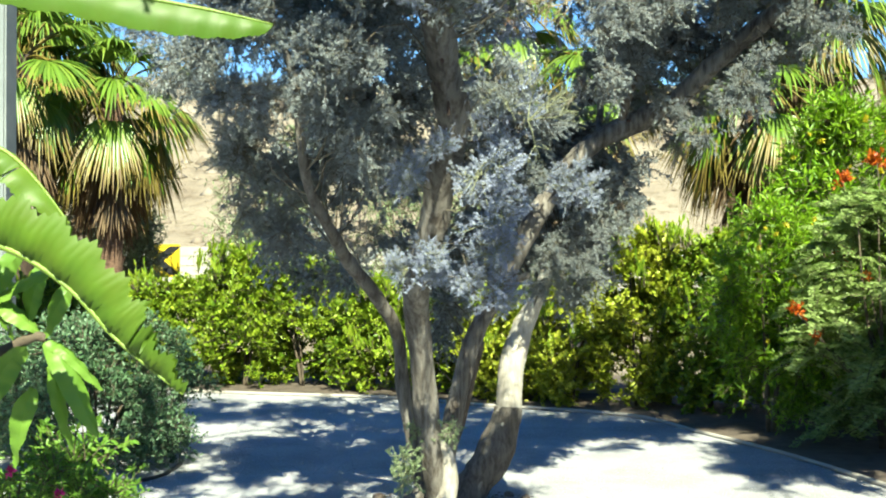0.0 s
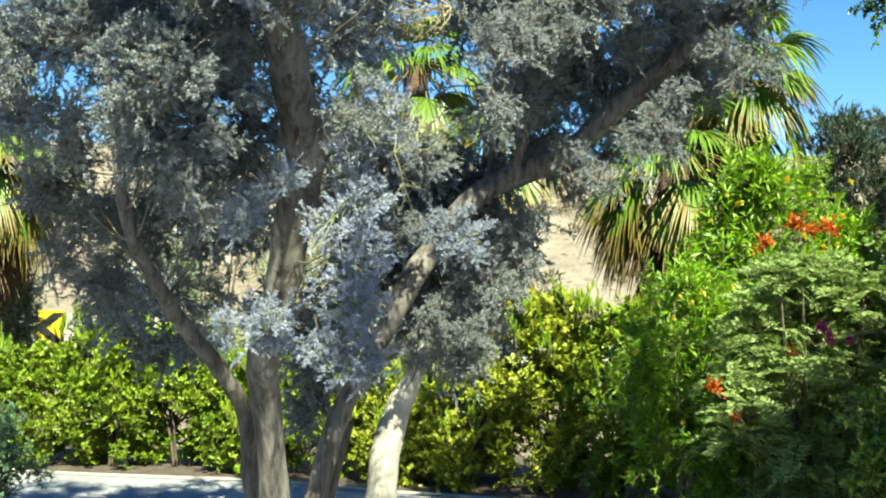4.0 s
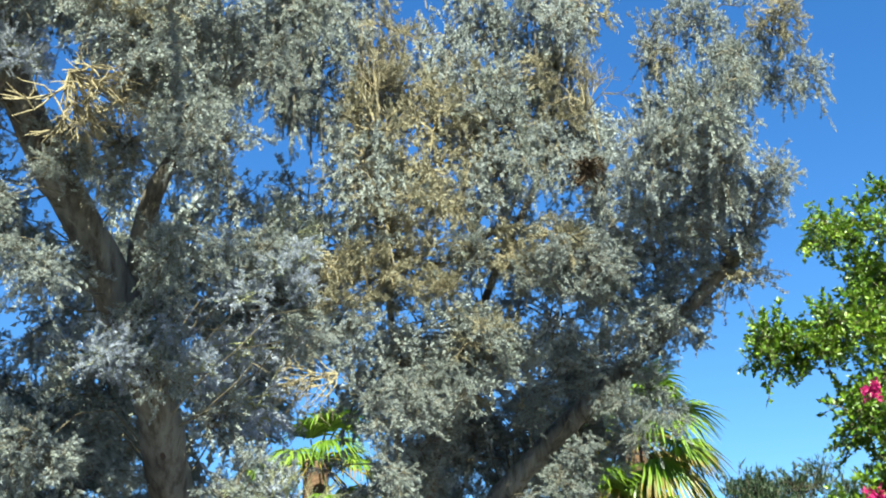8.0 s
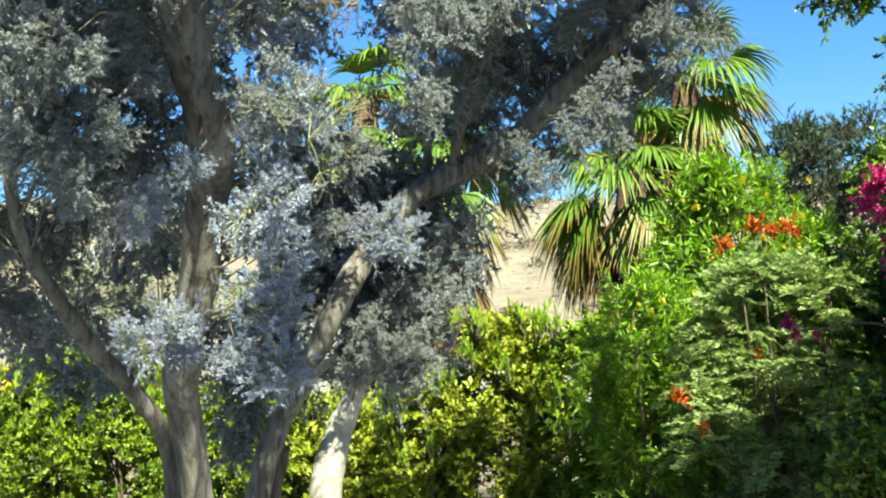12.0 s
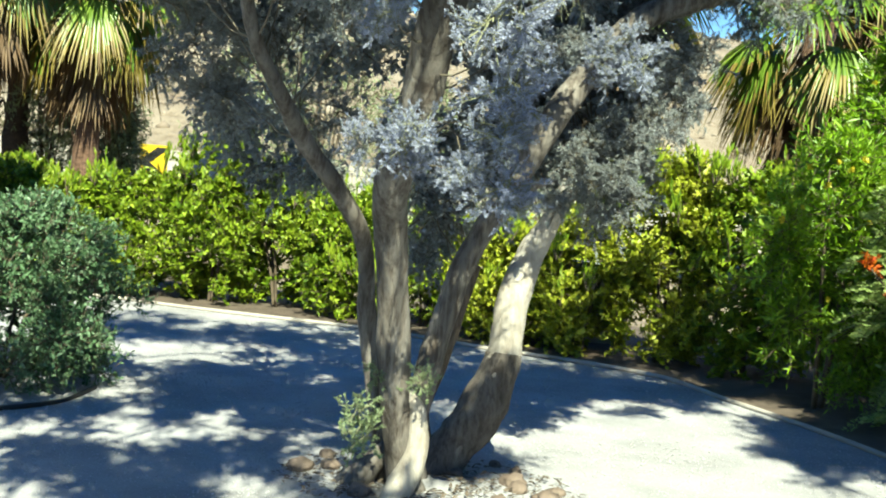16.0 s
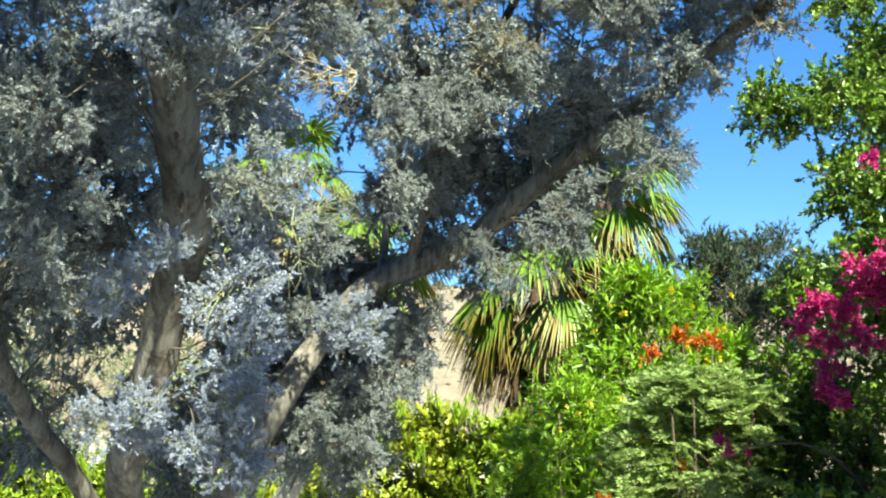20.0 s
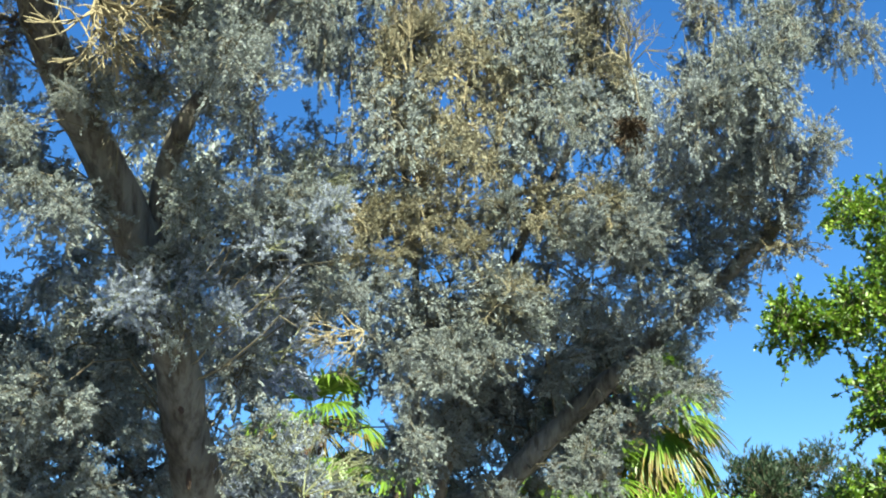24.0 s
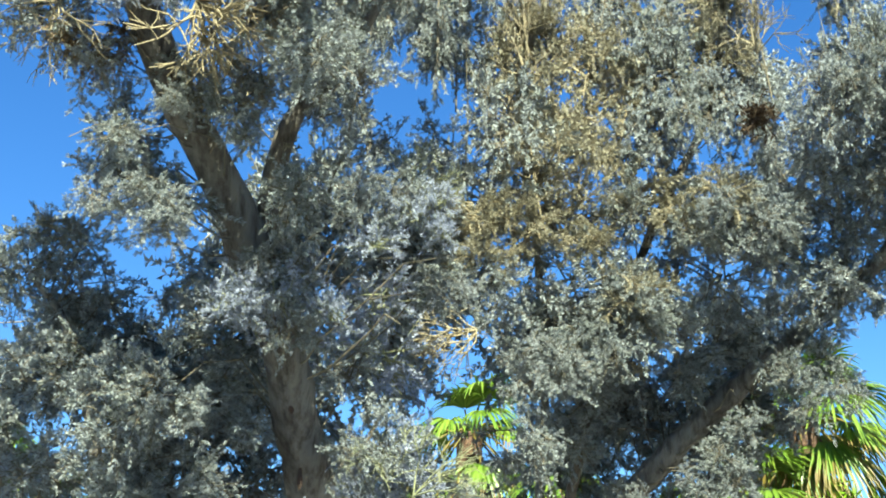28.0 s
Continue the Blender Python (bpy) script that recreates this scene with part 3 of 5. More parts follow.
STEM_C = [(-0.20, 6.25, -0.05), (-0.22, 6.18, 0.24), (-0.15, 6.20, 0.69), (-0.06, 6.20, 1.05), (0.05, 6.20, 1.32), (0.22, 6.20, 1.63), (0.35, 6.20, 1.90), (0.50, 6.30, 2.14), (0.78, 6.40, 2.50), (1.10, 6.45, 2.68), (1.39, 6.40, 2.83), (1.65, 6.30, 3.08), (2.05, 6.08, 3.42), (2.48, 5.90, 3.76), (2.79, 5.80, 4.04), (3.05, 5.80, 4.29), (3.2, 5.75, 4.7)]
STEM_D = [(-0.08, 6.45, -0.06), (0.0, 6.5, 0.12), (0.11, 6.50, 0.30), (0.23, 6.55, 0.58), (0.27, 6.60, 0.93), (0.36, 6.65, 1.22), (0.42, 6.64, 1.36), (0.53, 6.62, 1.62), (0.64, 6.62, 1.9)]
SOCK_D = STEM_D[:4] + [(0.24, 6.56, 0.66)]
STEM_G = [(-0.12, 6.5, -0.05), (-0.19, 6.5, 0.27), (-0.14, 6.5, 0.49), (-0.07, 6.5, 0.72), (-0.02, 6.5, 0.91), (0.04, 6.5, 1.14)]
STEM_F = [(1.02, 6.44, 2.62), (1.08, 6.35, 2.9), (1.16, 6.2, 3.25), (1.30, 6.00, 3.65), (1.51, 5.80, 4.16), (1.81, 5.70, 4.74), (1.94, 5.60, 5.31), (2.0, 5.6, 6.0)]
STEM_E = [(0.88, 6.5, 2.55), (0.92, 6.6, 2.9), (0.95, 6.4, 3.4), (0.88, 5.9, 4.0), (0.78, 5.6, 4.8), (0.85, 5.5, 5.9)]
LEFT_TOP = [ (-1.36, 4, 4.92, 0.32), (-1.09, 4, 4.92, 0.36), (-0.77, 4.2, 5.03, 0.36), (-0.51, 4.6, 5.43, 0.36), (-1.22, 3.9, 4.49, 0.28), (-0.86, 4, 4.41, 0.2), (-0.66,
    4.4, 4.9, 0.3), (-0.37, 4.6, 5.02, 0.36), (-1.2, 4.1, 4.28, 0.24), (-1.11, 4.1, 4.07, 0.2), (-0.96, 4.4, 3.98, 0.2), (-0.66, 4.2, 3.99, 0.18), (-0.48, 4.2, 3.91,
    0.26), (-0.91, 4.4, 3.7, 0.22), (-0.67, 4.3, 3.57, 0.2), (-0.26, 4.6, 4.63, 0.3), (-0.05, 4.5, 4.83, 0.3), (0.16, 4.5, 4.78, 0.25)]
MID_TOP = [ (-0.19, 4.8, 5.61, 0.36), (0.08, 5, 5.78, 0.36), (0.4, 5.2, 5.83, 0.36), (0.85, 5.5, 6.21, 0.36), (1.14, 5.6, 6.25, 0.22), (0.37, 5, 5.21, 0.3), (0.7, 5.4,
    5.62, 0.25), (0.47, 5.4, 5.05, 0.28), (0.9, 5.5, 5.19, 0.28), (0, 4.9, 4.54, 0.26), (-0.21, 4.8, 4.36, 0.26), (0, 5, 4.29, 0.32), (0.44, 5.3, 4.57, 0.36), (0.76, 5.4,
    4.76, 0.36), (1.13, 5.5, 4.93, 0.36), (0.76, 5.4, 4.39, 0.36), (1.12, 5.5, 4.54, 0.36), (0.15, 5, 3.93, 0.36), (-0.21, 4.9, 3.86, 0.36), (0.44, 5.3, 4.03, 0.36),
    (0.89, 5.5, 4.05, 0.36), (-0.31, 4.9, 3.54, 0.36), (0.12, 5.1, 3.58, 0.36)]
RIGHT_TOP = [ (1.53, 5.6, 5.95, 0.28), (1.55, 5.6, 5.53, 0.3), (2, 5.6, 6.3, 0.28), (1.82, 5.5, 5.7, 0.26), (2.33, 5.6, 6.3, 0.26), (2.81, 5.5, 6.31, 0.3), (2.91, 5.5,
    5.66, 0.28), (2.54, 5.5, 5.54, 0.22), (2.09, 5.5, 5.11, 0.22), (2.88, 5.5, 5.22, 0.26), (2.53, 5.5, 4.88, 0.26), (2.88, 5.6, 4.79, 0.26), (1.53, 5.5, 4.85, 0.36),
    (1.6, 5.6, 4.48, 0.36), (1.33, 5.7, 4.16, 0.36), (1.77, 5.7, 4.22, 0.36), (2.11, 5.7, 4.39, 0.28), (2.42, 5.7, 4.18, 0.28), (2.66, 5.7, 4.24, 0.26), (0.96, 5.6, 3.66,
    0.36), (1.45, 5.8, 3.78, 0.36), (1.89, 5.8, 3.84, 0.36), (2.22, 5.8, 3.93, 0.3), (2.91, 5.8, 4.11, 0.26), (3.09, 5.8, 4.33, 0.24), (2.66, 5.9, 3.86, 0.26)]
LEFT_STEM = [ (-1.5, 5, 3.55, 0.22), (-1.47, 5, 3.71, 0.2), (-1.28, 5, 3.71, 0.2), (-1.16, 5, 3.55, 0.2), (-1.32, 5.1, 3.48, 0.24), (-1.26, 5.4, 3.37, 0.26), (-1.61, 5.6,
    3.46, 0.28), (-1.64, 5.8, 3.27, 0.3), (-1.11, 5.4, 3.15, 0.28), (-1.54, 5.2, 2.67, 0.26), (-1.82, 5.4, 2.94, 0.28), (-1.51, 5.6, 2.44, 0.24), (-1.27, 5, 2.67, 0.24),
    (-1.06, 5.8, 2.2, 0.24), (-1.72, 5.4, 3.11, 0.3), (-0.84, 5.8, 1.87, 0.22), (-0.87, 5.3, 2.61, 0.28), (-0.74, 5.3, 2.99, 0.3), (-0.57, 5.4, 2.7, 0.3), (-0.61, 5.6,
    2.37, 0.3), (-0.86, 5.2, 3.08, 0.3), (-1.28, 5, 3.04, 0.28)]
LOW_FRONT = [ (-0.35, 4.65, 1.7, 0.2), (-0.46, 4.7, 1.66, 0.14), (-0.28, 4.75, 1.6, 0.12), (-0.40, 4.65, 2.22, 0.15), (-0.29, 4.6, 2.33, 0.14), (-0.46, 4.65, 2.16, 0.12),
    (0.08, 4.9, 3.16, 0.34), (0.09, 4.9, 2.7, 0.3), (0.26, 4.9, 2.67, 0.26), (0.16, 4.9, 2.47, 0.28), (0.08, 4.85, 2.24, 0.26), (0.09, 4.85, 1.97, 0.26), (0.04, 4.85,
    1.75, 0.22), (0.06, 4.85, 1.54, 0.2), (0.33, 5, 2.51, 0.2), (0.2, 4.9, 2.29, 0.22), (-0.06, 4.9, 2.55, 0.16), (0.61, 5.5, 2.27, 0.13), (0.49, 5.5, 2.18, 0.11), (0.63,
    5.5, 2.15, 0.12), (0.52, 5.5, 2.26, 0.1), (-0.08, 4.85, 1.59, 0.16)]
HIGH_FRONT = [ (-0.81, 3.75, 4.22, 0.11), (-0.87, 3.75, 4.19, 0.11), (-0.73, 3.75, 4.17, 0.11), (-0.86, 3.95, 3.66, 0.13), (-0.74, 3.95, 3.42, 0.13), (-0.44, 3.95,
    3.76, 0.13), (-0.59, 3.95, 3.85, 0.13), (-0.11, 3.95, 4.43, 0.13), (0.07, 3.95, 4.46, 0.13), (-0.24, 3.95, 4.18, 0.13), (-0.88, 3.95, 3.42, 0.13), (-0.92, 3.95, 3.64,
    0.13), (-0.66, 3.95, 3.37, 0.13), (-0.38, 4.3, 3.11, 0.14), (-0.22, 4.3, 3.04, 0.14), (-0.49, 4.3, 3.16, 0.14), (0.11, 4.3, 3.62, 0.14), (0.24, 4.3, 3.52, 0.14), (0.17,
    4.3, 3.33, 0.14), (0.06, 4.3, 3.24, 0.14), (0.23, 4.3, 3.19, 0.14), (0.32, 4.3, 3.33, 0.14), (0.02, 4.3, 3.52, 0.14), (0.08, 4.3, 3.38, 0.14), (0.18, 4.3, 3.06, 0.14),
    (-0.03, 4.3, 3.06, 0.14), (-0.3, 4.3, 3.33, 0.14), (-0.2, 4.3, 3.22, 0.14), (-0.37, 4.3, 3.29, 0.14)]
LOW_FRONT = [(x, y, z, r * (0.8 if y < 5 else 1.0)) for x, y, z, r in LOW_FRONT]
LOW_RIGHT = [ (0.9, 6.55, 3.6, 0.36), (1.24, 6.55, 3.39, 0.36), (1.41, 6.45, 3.67, 0.36), (1.75, 6.45, 3.63, 0.36), (0.63, 6.55, 3.5, 0.36), (0.87, 6.85, 3.19, 0.36),
    (1.27, 6.95, 3.17, 0.36), (1.54, 6.75, 3.37, 0.36), (1.96, 6.75, 3.07, 0.26), (2.24, 6.55, 3.26, 0.24), (2.15, 6.55, 3.44, 0.24), (1.93, 6.55, 3.34, 0.28), (1.71,
    6.85, 2.88, 0.2), (0.57, 6.95, 1.84, 0.22), (0.83, 6.65, 1.98, 0.24), (0.68, 6.65, 1.59, 0.2), (0.93, 6.75, 1.74, 0.18), (0.54, 6.85, 2.84, 0.3), (1.43, 6.95, 2.73,
    0.2)]
LOW_LEFT = [ (-0.93, 5.4, 3.26, 0.3), (-0.66, 5.2, 3.25, 0.3), (-0.98, 5.6, 2.89, 0.3), (-0.75, 5.5, 2.81, 0.28), (-0.61, 5.3, 3, 0.26), (-1, 5.8, 2.54, 0.28), (-0.72,
    5.6, 2.58, 0.26), (-1.14, 5.9, 2.27, 0.24)]
LIMB_LEAVES = [(2.15, 5.8, 3.31, 0.15), (2.27, 5.8, 3.21, 0.15), (2.31, 5.8, 3.37, 0.15), (2.37, 5.8, 3.27, 0.15), (0.9, 5.35, 3.17, 0.18), (1.16, 5.35, 3.25, 0.18),
    (0.76, 5.35, 3.14, 0.18), (0.62, 5.35, 3.0, 0.18), (0.75, 5.35, 2.86, 0.18), (2.58, 5.4, 4.18, 0.19), (2.69, 5.4, 4.4, 0.19), (2.52, 5.4, 4.41, 0.19), (2.71, 5.4,
    4.65, 0.19), (2.27, 5.4, 4.24, 0.19), (2.03, 5.4, 3.98, 0.19), (1.87, 5.4, 4.15, 0.19), (1.62, 5.4, 3.92, 0.19), (1.31, 5.4, 4.11, 0.19), (1.07, 5.4, 3.85, 0.19),
    (1.28, 5.4, 3.57, 0.19), (-0.81, 4.7, 2.43, 0.12), (-0.9, 4.7, 2.48, 0.12), (-0.56, 4.7, 2.52, 0.12), (-0.68, 4.7, 2.81, 0.12), (-0.45, 4.7, 2.78, 0.12), (-0.72,
    4.7, 2.34, 0.12), (-0.88, 4.7, 2.74, 0.12), (-0.52, 4.7, 2.95, 0.12), (1.34, 5.5, 5.29, 0.24), (1.42, 5.5, 5.03, 0.24), (1.34, 5.5, 4.74, 0.24), (1.52, 5.5, 4.58,
    0.24), (1.43, 5.5, 4.33, 0.24), (0.17, 5.5, 5.02, 0.24), (0.26, 5.5, 4.72, 0.24), (0.35, 5.5, 4.45, 0.24), (1.16, 5.5, 4.98, 0.24), (0.79, 5.5, 5.17, 0.24), (0.23,
    5.2, 4.69, 0.2), (0.29, 5.2, 4.89, 0.2), (0.53, 5.2, 3.7, 0.2), (0.61, 5.2, 3.56, 0.2), (0.38, 5.2, 5.07, 0.2), (0.85, 5.2, 5.34, 0.2), (1.14, 5.2, 5.5, 0.2), (0.54,
    5.2, 3.93, 0.2), (1.94, 5.2, 5.46, 0.2), (0.76, 5.2, 3.82, 0.2)]
LIMB_LEAVES += [(0.21, 5.2, 4.68, 0.2), (0.25, 5.2, 4.5, 0.2), (0.12, 5.2, 4.78, 0.2), (0.29, 5.2, 4.95, 0.2), (-0.02, 5.2, 4.89, 0.2), (0.03, 5.2, 5.1, 0.2), (-0.15, 5.2, 5.2, 0.2)]
LEFT_EDGE = [(-2.16, 5.7, 3.2, 0.16), (-1.98, 5.7, 3.05, 0.16), (-1.73, 5.7, 3.14, 0.16), (-2.06, 5.7, 2.9, 0.16), (-1.59, 5.7, 2.81, 0.16), (-1.84, 5.7, 2.86, 0.16), (-1.44,
    5.7, 3.13, 0.16), (-1.41, 5.7, 2.67, 0.16), (-1.6, 5.7, 2.35, 0.16), (-1.31, 5.7, 2.27, 0.16), (-1.45, 5.7, 2.49, 0.16), (-0.94, 5.7, 2.61, 0.16), (-0.88, 5.7, 2.33,
    0.16)]
euc = thing("eucalyptus_tree", (-0.15, 6.1, 0), "large multi-stemmed silver-leaved eucalyptus with peeling grey bark in gravel", "tree")


def own(me, name, parent, label=""):
    """A part whose mesh is laid out in the place's own coordinates."""
    ob = part(name, me, None, parent, label)
    ob.location = -parent.location
    return ob


STEMS, TRUNK = {}, {}
for name, pts, radii, seed, lab in (
        ("trunk", STEM_A, [0.095, 0.080, 0.078, 0.084, 0.090, 0.094, 0.090, 0.088, 0.078, 0.06, 0.03], 1, "pale grey main stem with peeling bark"),
        ("trunk", STEM_B, [0.062, 0.047, 0.045, 0.043, 0.038, 0.032, 0.026, 0.02, 0.014], 2, ""),
        ("trunk", STEM_C, [0.08, 0.064, 0.062, 0.064, 0.070, 0.080, 0.070, 0.050, 0.034, 0.016], 3, ""),
        ("trunk", STEM_D, [0.115, 0.106, 0.098, 0.092, 0.08, 0.05, 0.02], 4, "thick leaning stem curving up from the base"),
        ("trunk", STEM_G, [0.06, 0.05, 0.046, 0.04, 0.03], 8, "slender stem behind the others, painted darker for shade"),
        ("limb", STEM_A2, [0.052, 0.044, 0.034, 0.018, 0.007], 5, ""),
        ("limb", STEM_F, [0.03, 0.03, 0.028, 0.024, 0.018, 0.012], 7, ""),
        ("limb", STEM_E, [0.028, 0.026, 0.022, 0.018, 0.01], 6, "")):
    TRUNK[seed] = own(limb_mesh(name, pts, radii, M_BARKSHADE if seed in (7, 8) else M_BARKPALE if seed == 4 else M_BARK, 20, 7, 0.13, seed), name, euc, lab)
    STEMS[seed] = smooth_path(pts, 5)
# limbs that carry the unseen boughs added for shade
for pts, seed in (([(-0.95, 3.6, 5.2), (-0.5, 3.1, 5.6), (-0.1, 2.6, 5.5), (0.1, 1.7, 4.8), (0.2, 1.0, 4.6)], 15), ([(0.4, 4.3, 5.5), (0.9, 3.8, 6.0), (1.5, 3.3, 6.2), (2.2, 3.0, 6.3)], 16),
                  ([(2.2, 3.0, 6.3), (2.9, 2.8, 6.1), (3.5, 2.7, 5.7), (4.1, 2.7, 5.6)], 17), ([(2.9, 2.8, 6.1), (3.1, 2.3, 5.7), (3.2, 1.8, 5.4)], 18),
                  ([(-0.95, 3.6, 5.2), (-1.3, 3.7, 6.0), (-1.9, 3.5, 5.6), (-2.5, 3.0, 4.9), (-3.0, 2.7, 4.7)], 19), ([(-0.95, 3.6, 5.2), (-1.0, 3.8, 6.1), (-1.4, 4.1, 6.9), (-2.2, 4.3, 7.2)], 20),
                  ([(-0.5, 3.1, 5.6), (-0.9, 2.5, 5.1), (-1.3, 1.8, 4.7), (-1.6, 1.3, 4.6)], 22)):
    own(limb_mesh("limb", pts, [0.022, 0.018, 0.014, 0.008], M_BARK, 8, 5, 0.1, seed), "limb", euc)
own(limb_mesh("bark_sheath", SOCK_D, [0.135, 0.124, 0.117, 0.112, 0.106], M_BARKDARK, 18, 8, 0.16, 21), "bark_sheath", euc, "rough old bark below the peeled part, darkened for shade too")
stub = [(0.15, 6.22, 1.42), (0.24, 6.16, 1.55), (0.35, 6.1, 1.62)]
own(limb_mesh("limb", stub, [0.034, 0.028, 0.022], M_BARK, 8, 4, 0.1, 9), "limb", euc, "short broken stub")
# pale flare: the sunlit patch at the trunk's foot is put into its colour
own(limb_mesh("root_flare", [(-0.34, 5.72, -0.05), (-0.25, 5.80, 0.07), (-0.19, 5.86, 0.22), (-0.20, 5.86, 0.42), (-0.27, 5.84, 0.56)], [0.05, 0.075, 0.06, 0.045, 0.02], M_BARKPALE, 10, 5, 0.12, 12), "root_flare", euc)
own(limb_mesh("root_flare", [(-0.55, 6.05, -0.04), (-0.45, 6.02, 0.08), (-0.33, 6.02, 0.2)], [0.07, 0.08, 0.05], M_BARK, 10, 5, 0.12, 13), "root_flare", euc)


def knot(place, r, h, stem=1):
    bm = bmesh.new()
    bmesh.ops.create_icosphere(bm, subdivisions=2, radius=1)
    for v in bm.verts:
        v.co = Vector((v.co.x * r, v.co.y * r * 0.6, v.co.z * h)) * (1 + 0.2 * noise.noise(v.co * 3))
    ob = part("knot_hole", bm, M_HOLE, TRUNK[stem], "dark hollow knot")
    ob.location = place


knot((-0.25, 4.62, 2.83), 0.013, 0.032)
knot((-0.215, 4.72, 2.565), 0.011, 0.045)
knot((-0.46, 5.76, 1.26), 0.02, 0.06)
knot((1.08, 6.385, 2.70), 0.02, 0.016, 3)
knot((-0.30, 4.50, 3.26), 0.018, 0.07)

SPRIGS = [spray_mesh("leafy_bough", 20 + i, 17, 6, 44, 0.064, 0.4, [M_SILVER, M_TWIG], 0.12 + 0.12 * (i % 3)) for i in range(7)]
DENSE = [spray_mesh("leafy_bough", 40 + i, 17, 6, 44, 0.07, 0.36, [M_SILVERYOUNG, M_GREENTWIG], 0.05, 0.5, 0.014, 0.3) for i in range(4)]
INNER = [sprig_mesh("leafy_bough", 30 + i, 40, 28, 0.13, 0.5, [M_SILVER, M_TWIG], 0.4, 1.0, 0.75, 0.3, 0.010, fine=True) for i in range(3)]
TANS = [spray_mesh("dry_bough", 50 + i, 17, 6, 36, 0.066, 0.36, [M_TANLEAF, M_DRYTWIG], 0.2, 0.55, 0.014) for i in range(3)]
allpts = np.concatenate(list(STEMS.values()))
rnd = random.Random(5)
ends, starts = [], []
every = HIGH_FRONT + LEFT_EDGE + LIMB_LEAVES + LEFT_TOP + MID_TOP + RIGHT_TOP + LEFT_STEM + LOW_FRONT + LOW_RIGHT + LOW_LEFT
# the crown goes on above
single = []
for i in range(24):
    a = rnd.random()
    single.append((-1.1 + 3.85 * a + rnd.uniform(-.2, .2), 4.4 + 1.7 * a + rnd.uniform(-.3, .8), 5.5 + 0.9 * math.sin(math.pi * min(1, a * 1.15)) + (rnd.uniform(-.1, 0.8) if a < 0.4 else rnd.uniform(-.5, 0.0)), rnd.uniform(.28, .4)))
# and behind the front layer
for i in range(32):
    a = rnd.random()
    x = -1.1 + 1.8 * a
    z0 = 2.6 + max(0, x - 0.7) * 0.6
    single.append((x + rnd.uniform(-.15, .15), 6.85 + rnd.uniform(-.1, 0.7), z0 + (5.0 - z0) * rnd.random() + 0.15, rnd.uniform(.28, .38)))
# shaded inner foliage low behind the stems
for i in range(24):
    single.append((rnd.uniform(-0.95, 0.85), rnd.uniform(6.7, 7.5), rnd.uniform(1.75, 3.2), rnd.uniform(.26, .36)))
for i in range(4):
    single.append((rnd.uniform(-1.3, -0.6), rnd.uniform(6.8, 7.4), rnd.uniform(1.5, 1.8), rnd.uniform(.18, .24)))
for x, z in ((0.66, 2.35), (0.8, 2.45), (0.95, 2.2), (0.72, 2.1), (1.05, 2.45)):
    single.append((x + 0.1, 7.0, z, 0.3))
# the dark hollow behind the stems
for i in range(16):
    single.append((rnd.uniform(-0.2, 0.75), rnd.uniform(7.0, 7.6), rnd.uniform(1.55, 2.7), rnd.uniform(.26, .34)))
for i in range(5):
    single.append((rnd.uniform(-1.65, -0.75), rnd.uniform(6.8, 7.6), rnd.uniform(1.75, 2.8), rnd.uniform(.24, .32)))
for i in range(8):
    single.append((rnd.uniform(-0.3, -0.02), rnd.uniform(6.6, 7.0), rnd.uniform(0.95, 1.6), rnd.uniform(.16, .22)))
# unseen boughs added high above the way in, to shade yard and stems
for i in range(56):
    single.append((rnd.uniform(-1.8, 0.7), rnd.uniform(0.9, 2.2), rnd.uniform(4.3, 4.85), rnd.uniform(.22, .34)))
# unseen boughs placed to shade the foot of the leaning stem
for x, y, z in ((0.62, 2.05, 4.45), (0.75, 2.15, 4.5), (0.85, 2.3, 4.5), (0.55, 1.95, 4.5)):
    single.append((x, y, z, 0.2))
every += [(0.66, 2.2, 4.5, 0.26), (0.72, 2.35, 4.5, 0.24), (0.6, 2.1, 4.6, 0.26)]
# unseen boughs added to shade the flowering shrubs on the right
for i in range(14):
    single.append((rnd.uniform(2.8, 3.5), rnd.uniform(1.5, 2.6), rnd.uniform(5.2, 5.5), rnd.uniform(.28, .36)))
for i in range(26):
    single.append((rnd.uniform(3.25, 4.3), rnd.uniform(2.4, 3.2), rnd.uniform(5.5, 5.8), rnd.uniform(.3, .38)))
# unseen boughs added to shade the grey-green bush and the ground on the left
for i in range(22):
    single.append((rnd.uniform(-3.2, -2.0), rnd.uniform(2.4, 3.4), rnd.uniform(4.4, 5.0), rnd.uniform(.26, .36)))
for i in range(12):
    single.append((rnd.uniform(-1.8, -1.1), rnd.uniform(2.3, 3.3), rnd.uniform(4.6, 5.0), rnd.uniform(.24, .32)))
# unseen top of the crown, added to shade the far side of the yard
for i in range(30):
    single.append((rnd.uniform(-2.7, -0.7), rnd.uniform(3.2, 5.0), rnd.uniform(6.9, 7.3), rnd.uniform(.3, .4)))
# and some more out of view to the side, added for their shade
for i in range(5):
    single.append((rnd.uniform(3.1, 3.7), rnd.uniform(2.6, 3.0), rnd.uniform(5.1, 5.9), rnd.uniform(.26, .34)))
for x, y, z in ((-1.42, 5.8, 2.1), (-1.5, 5.85, 2.3), (-1.35, 5.9, 1.9), (-1.55, 5.8, 2.5), (-1.4, 6.2, 2.0), (-1.45, 6.2, 2.4)):
    every.append((x, y, z, 0.2))
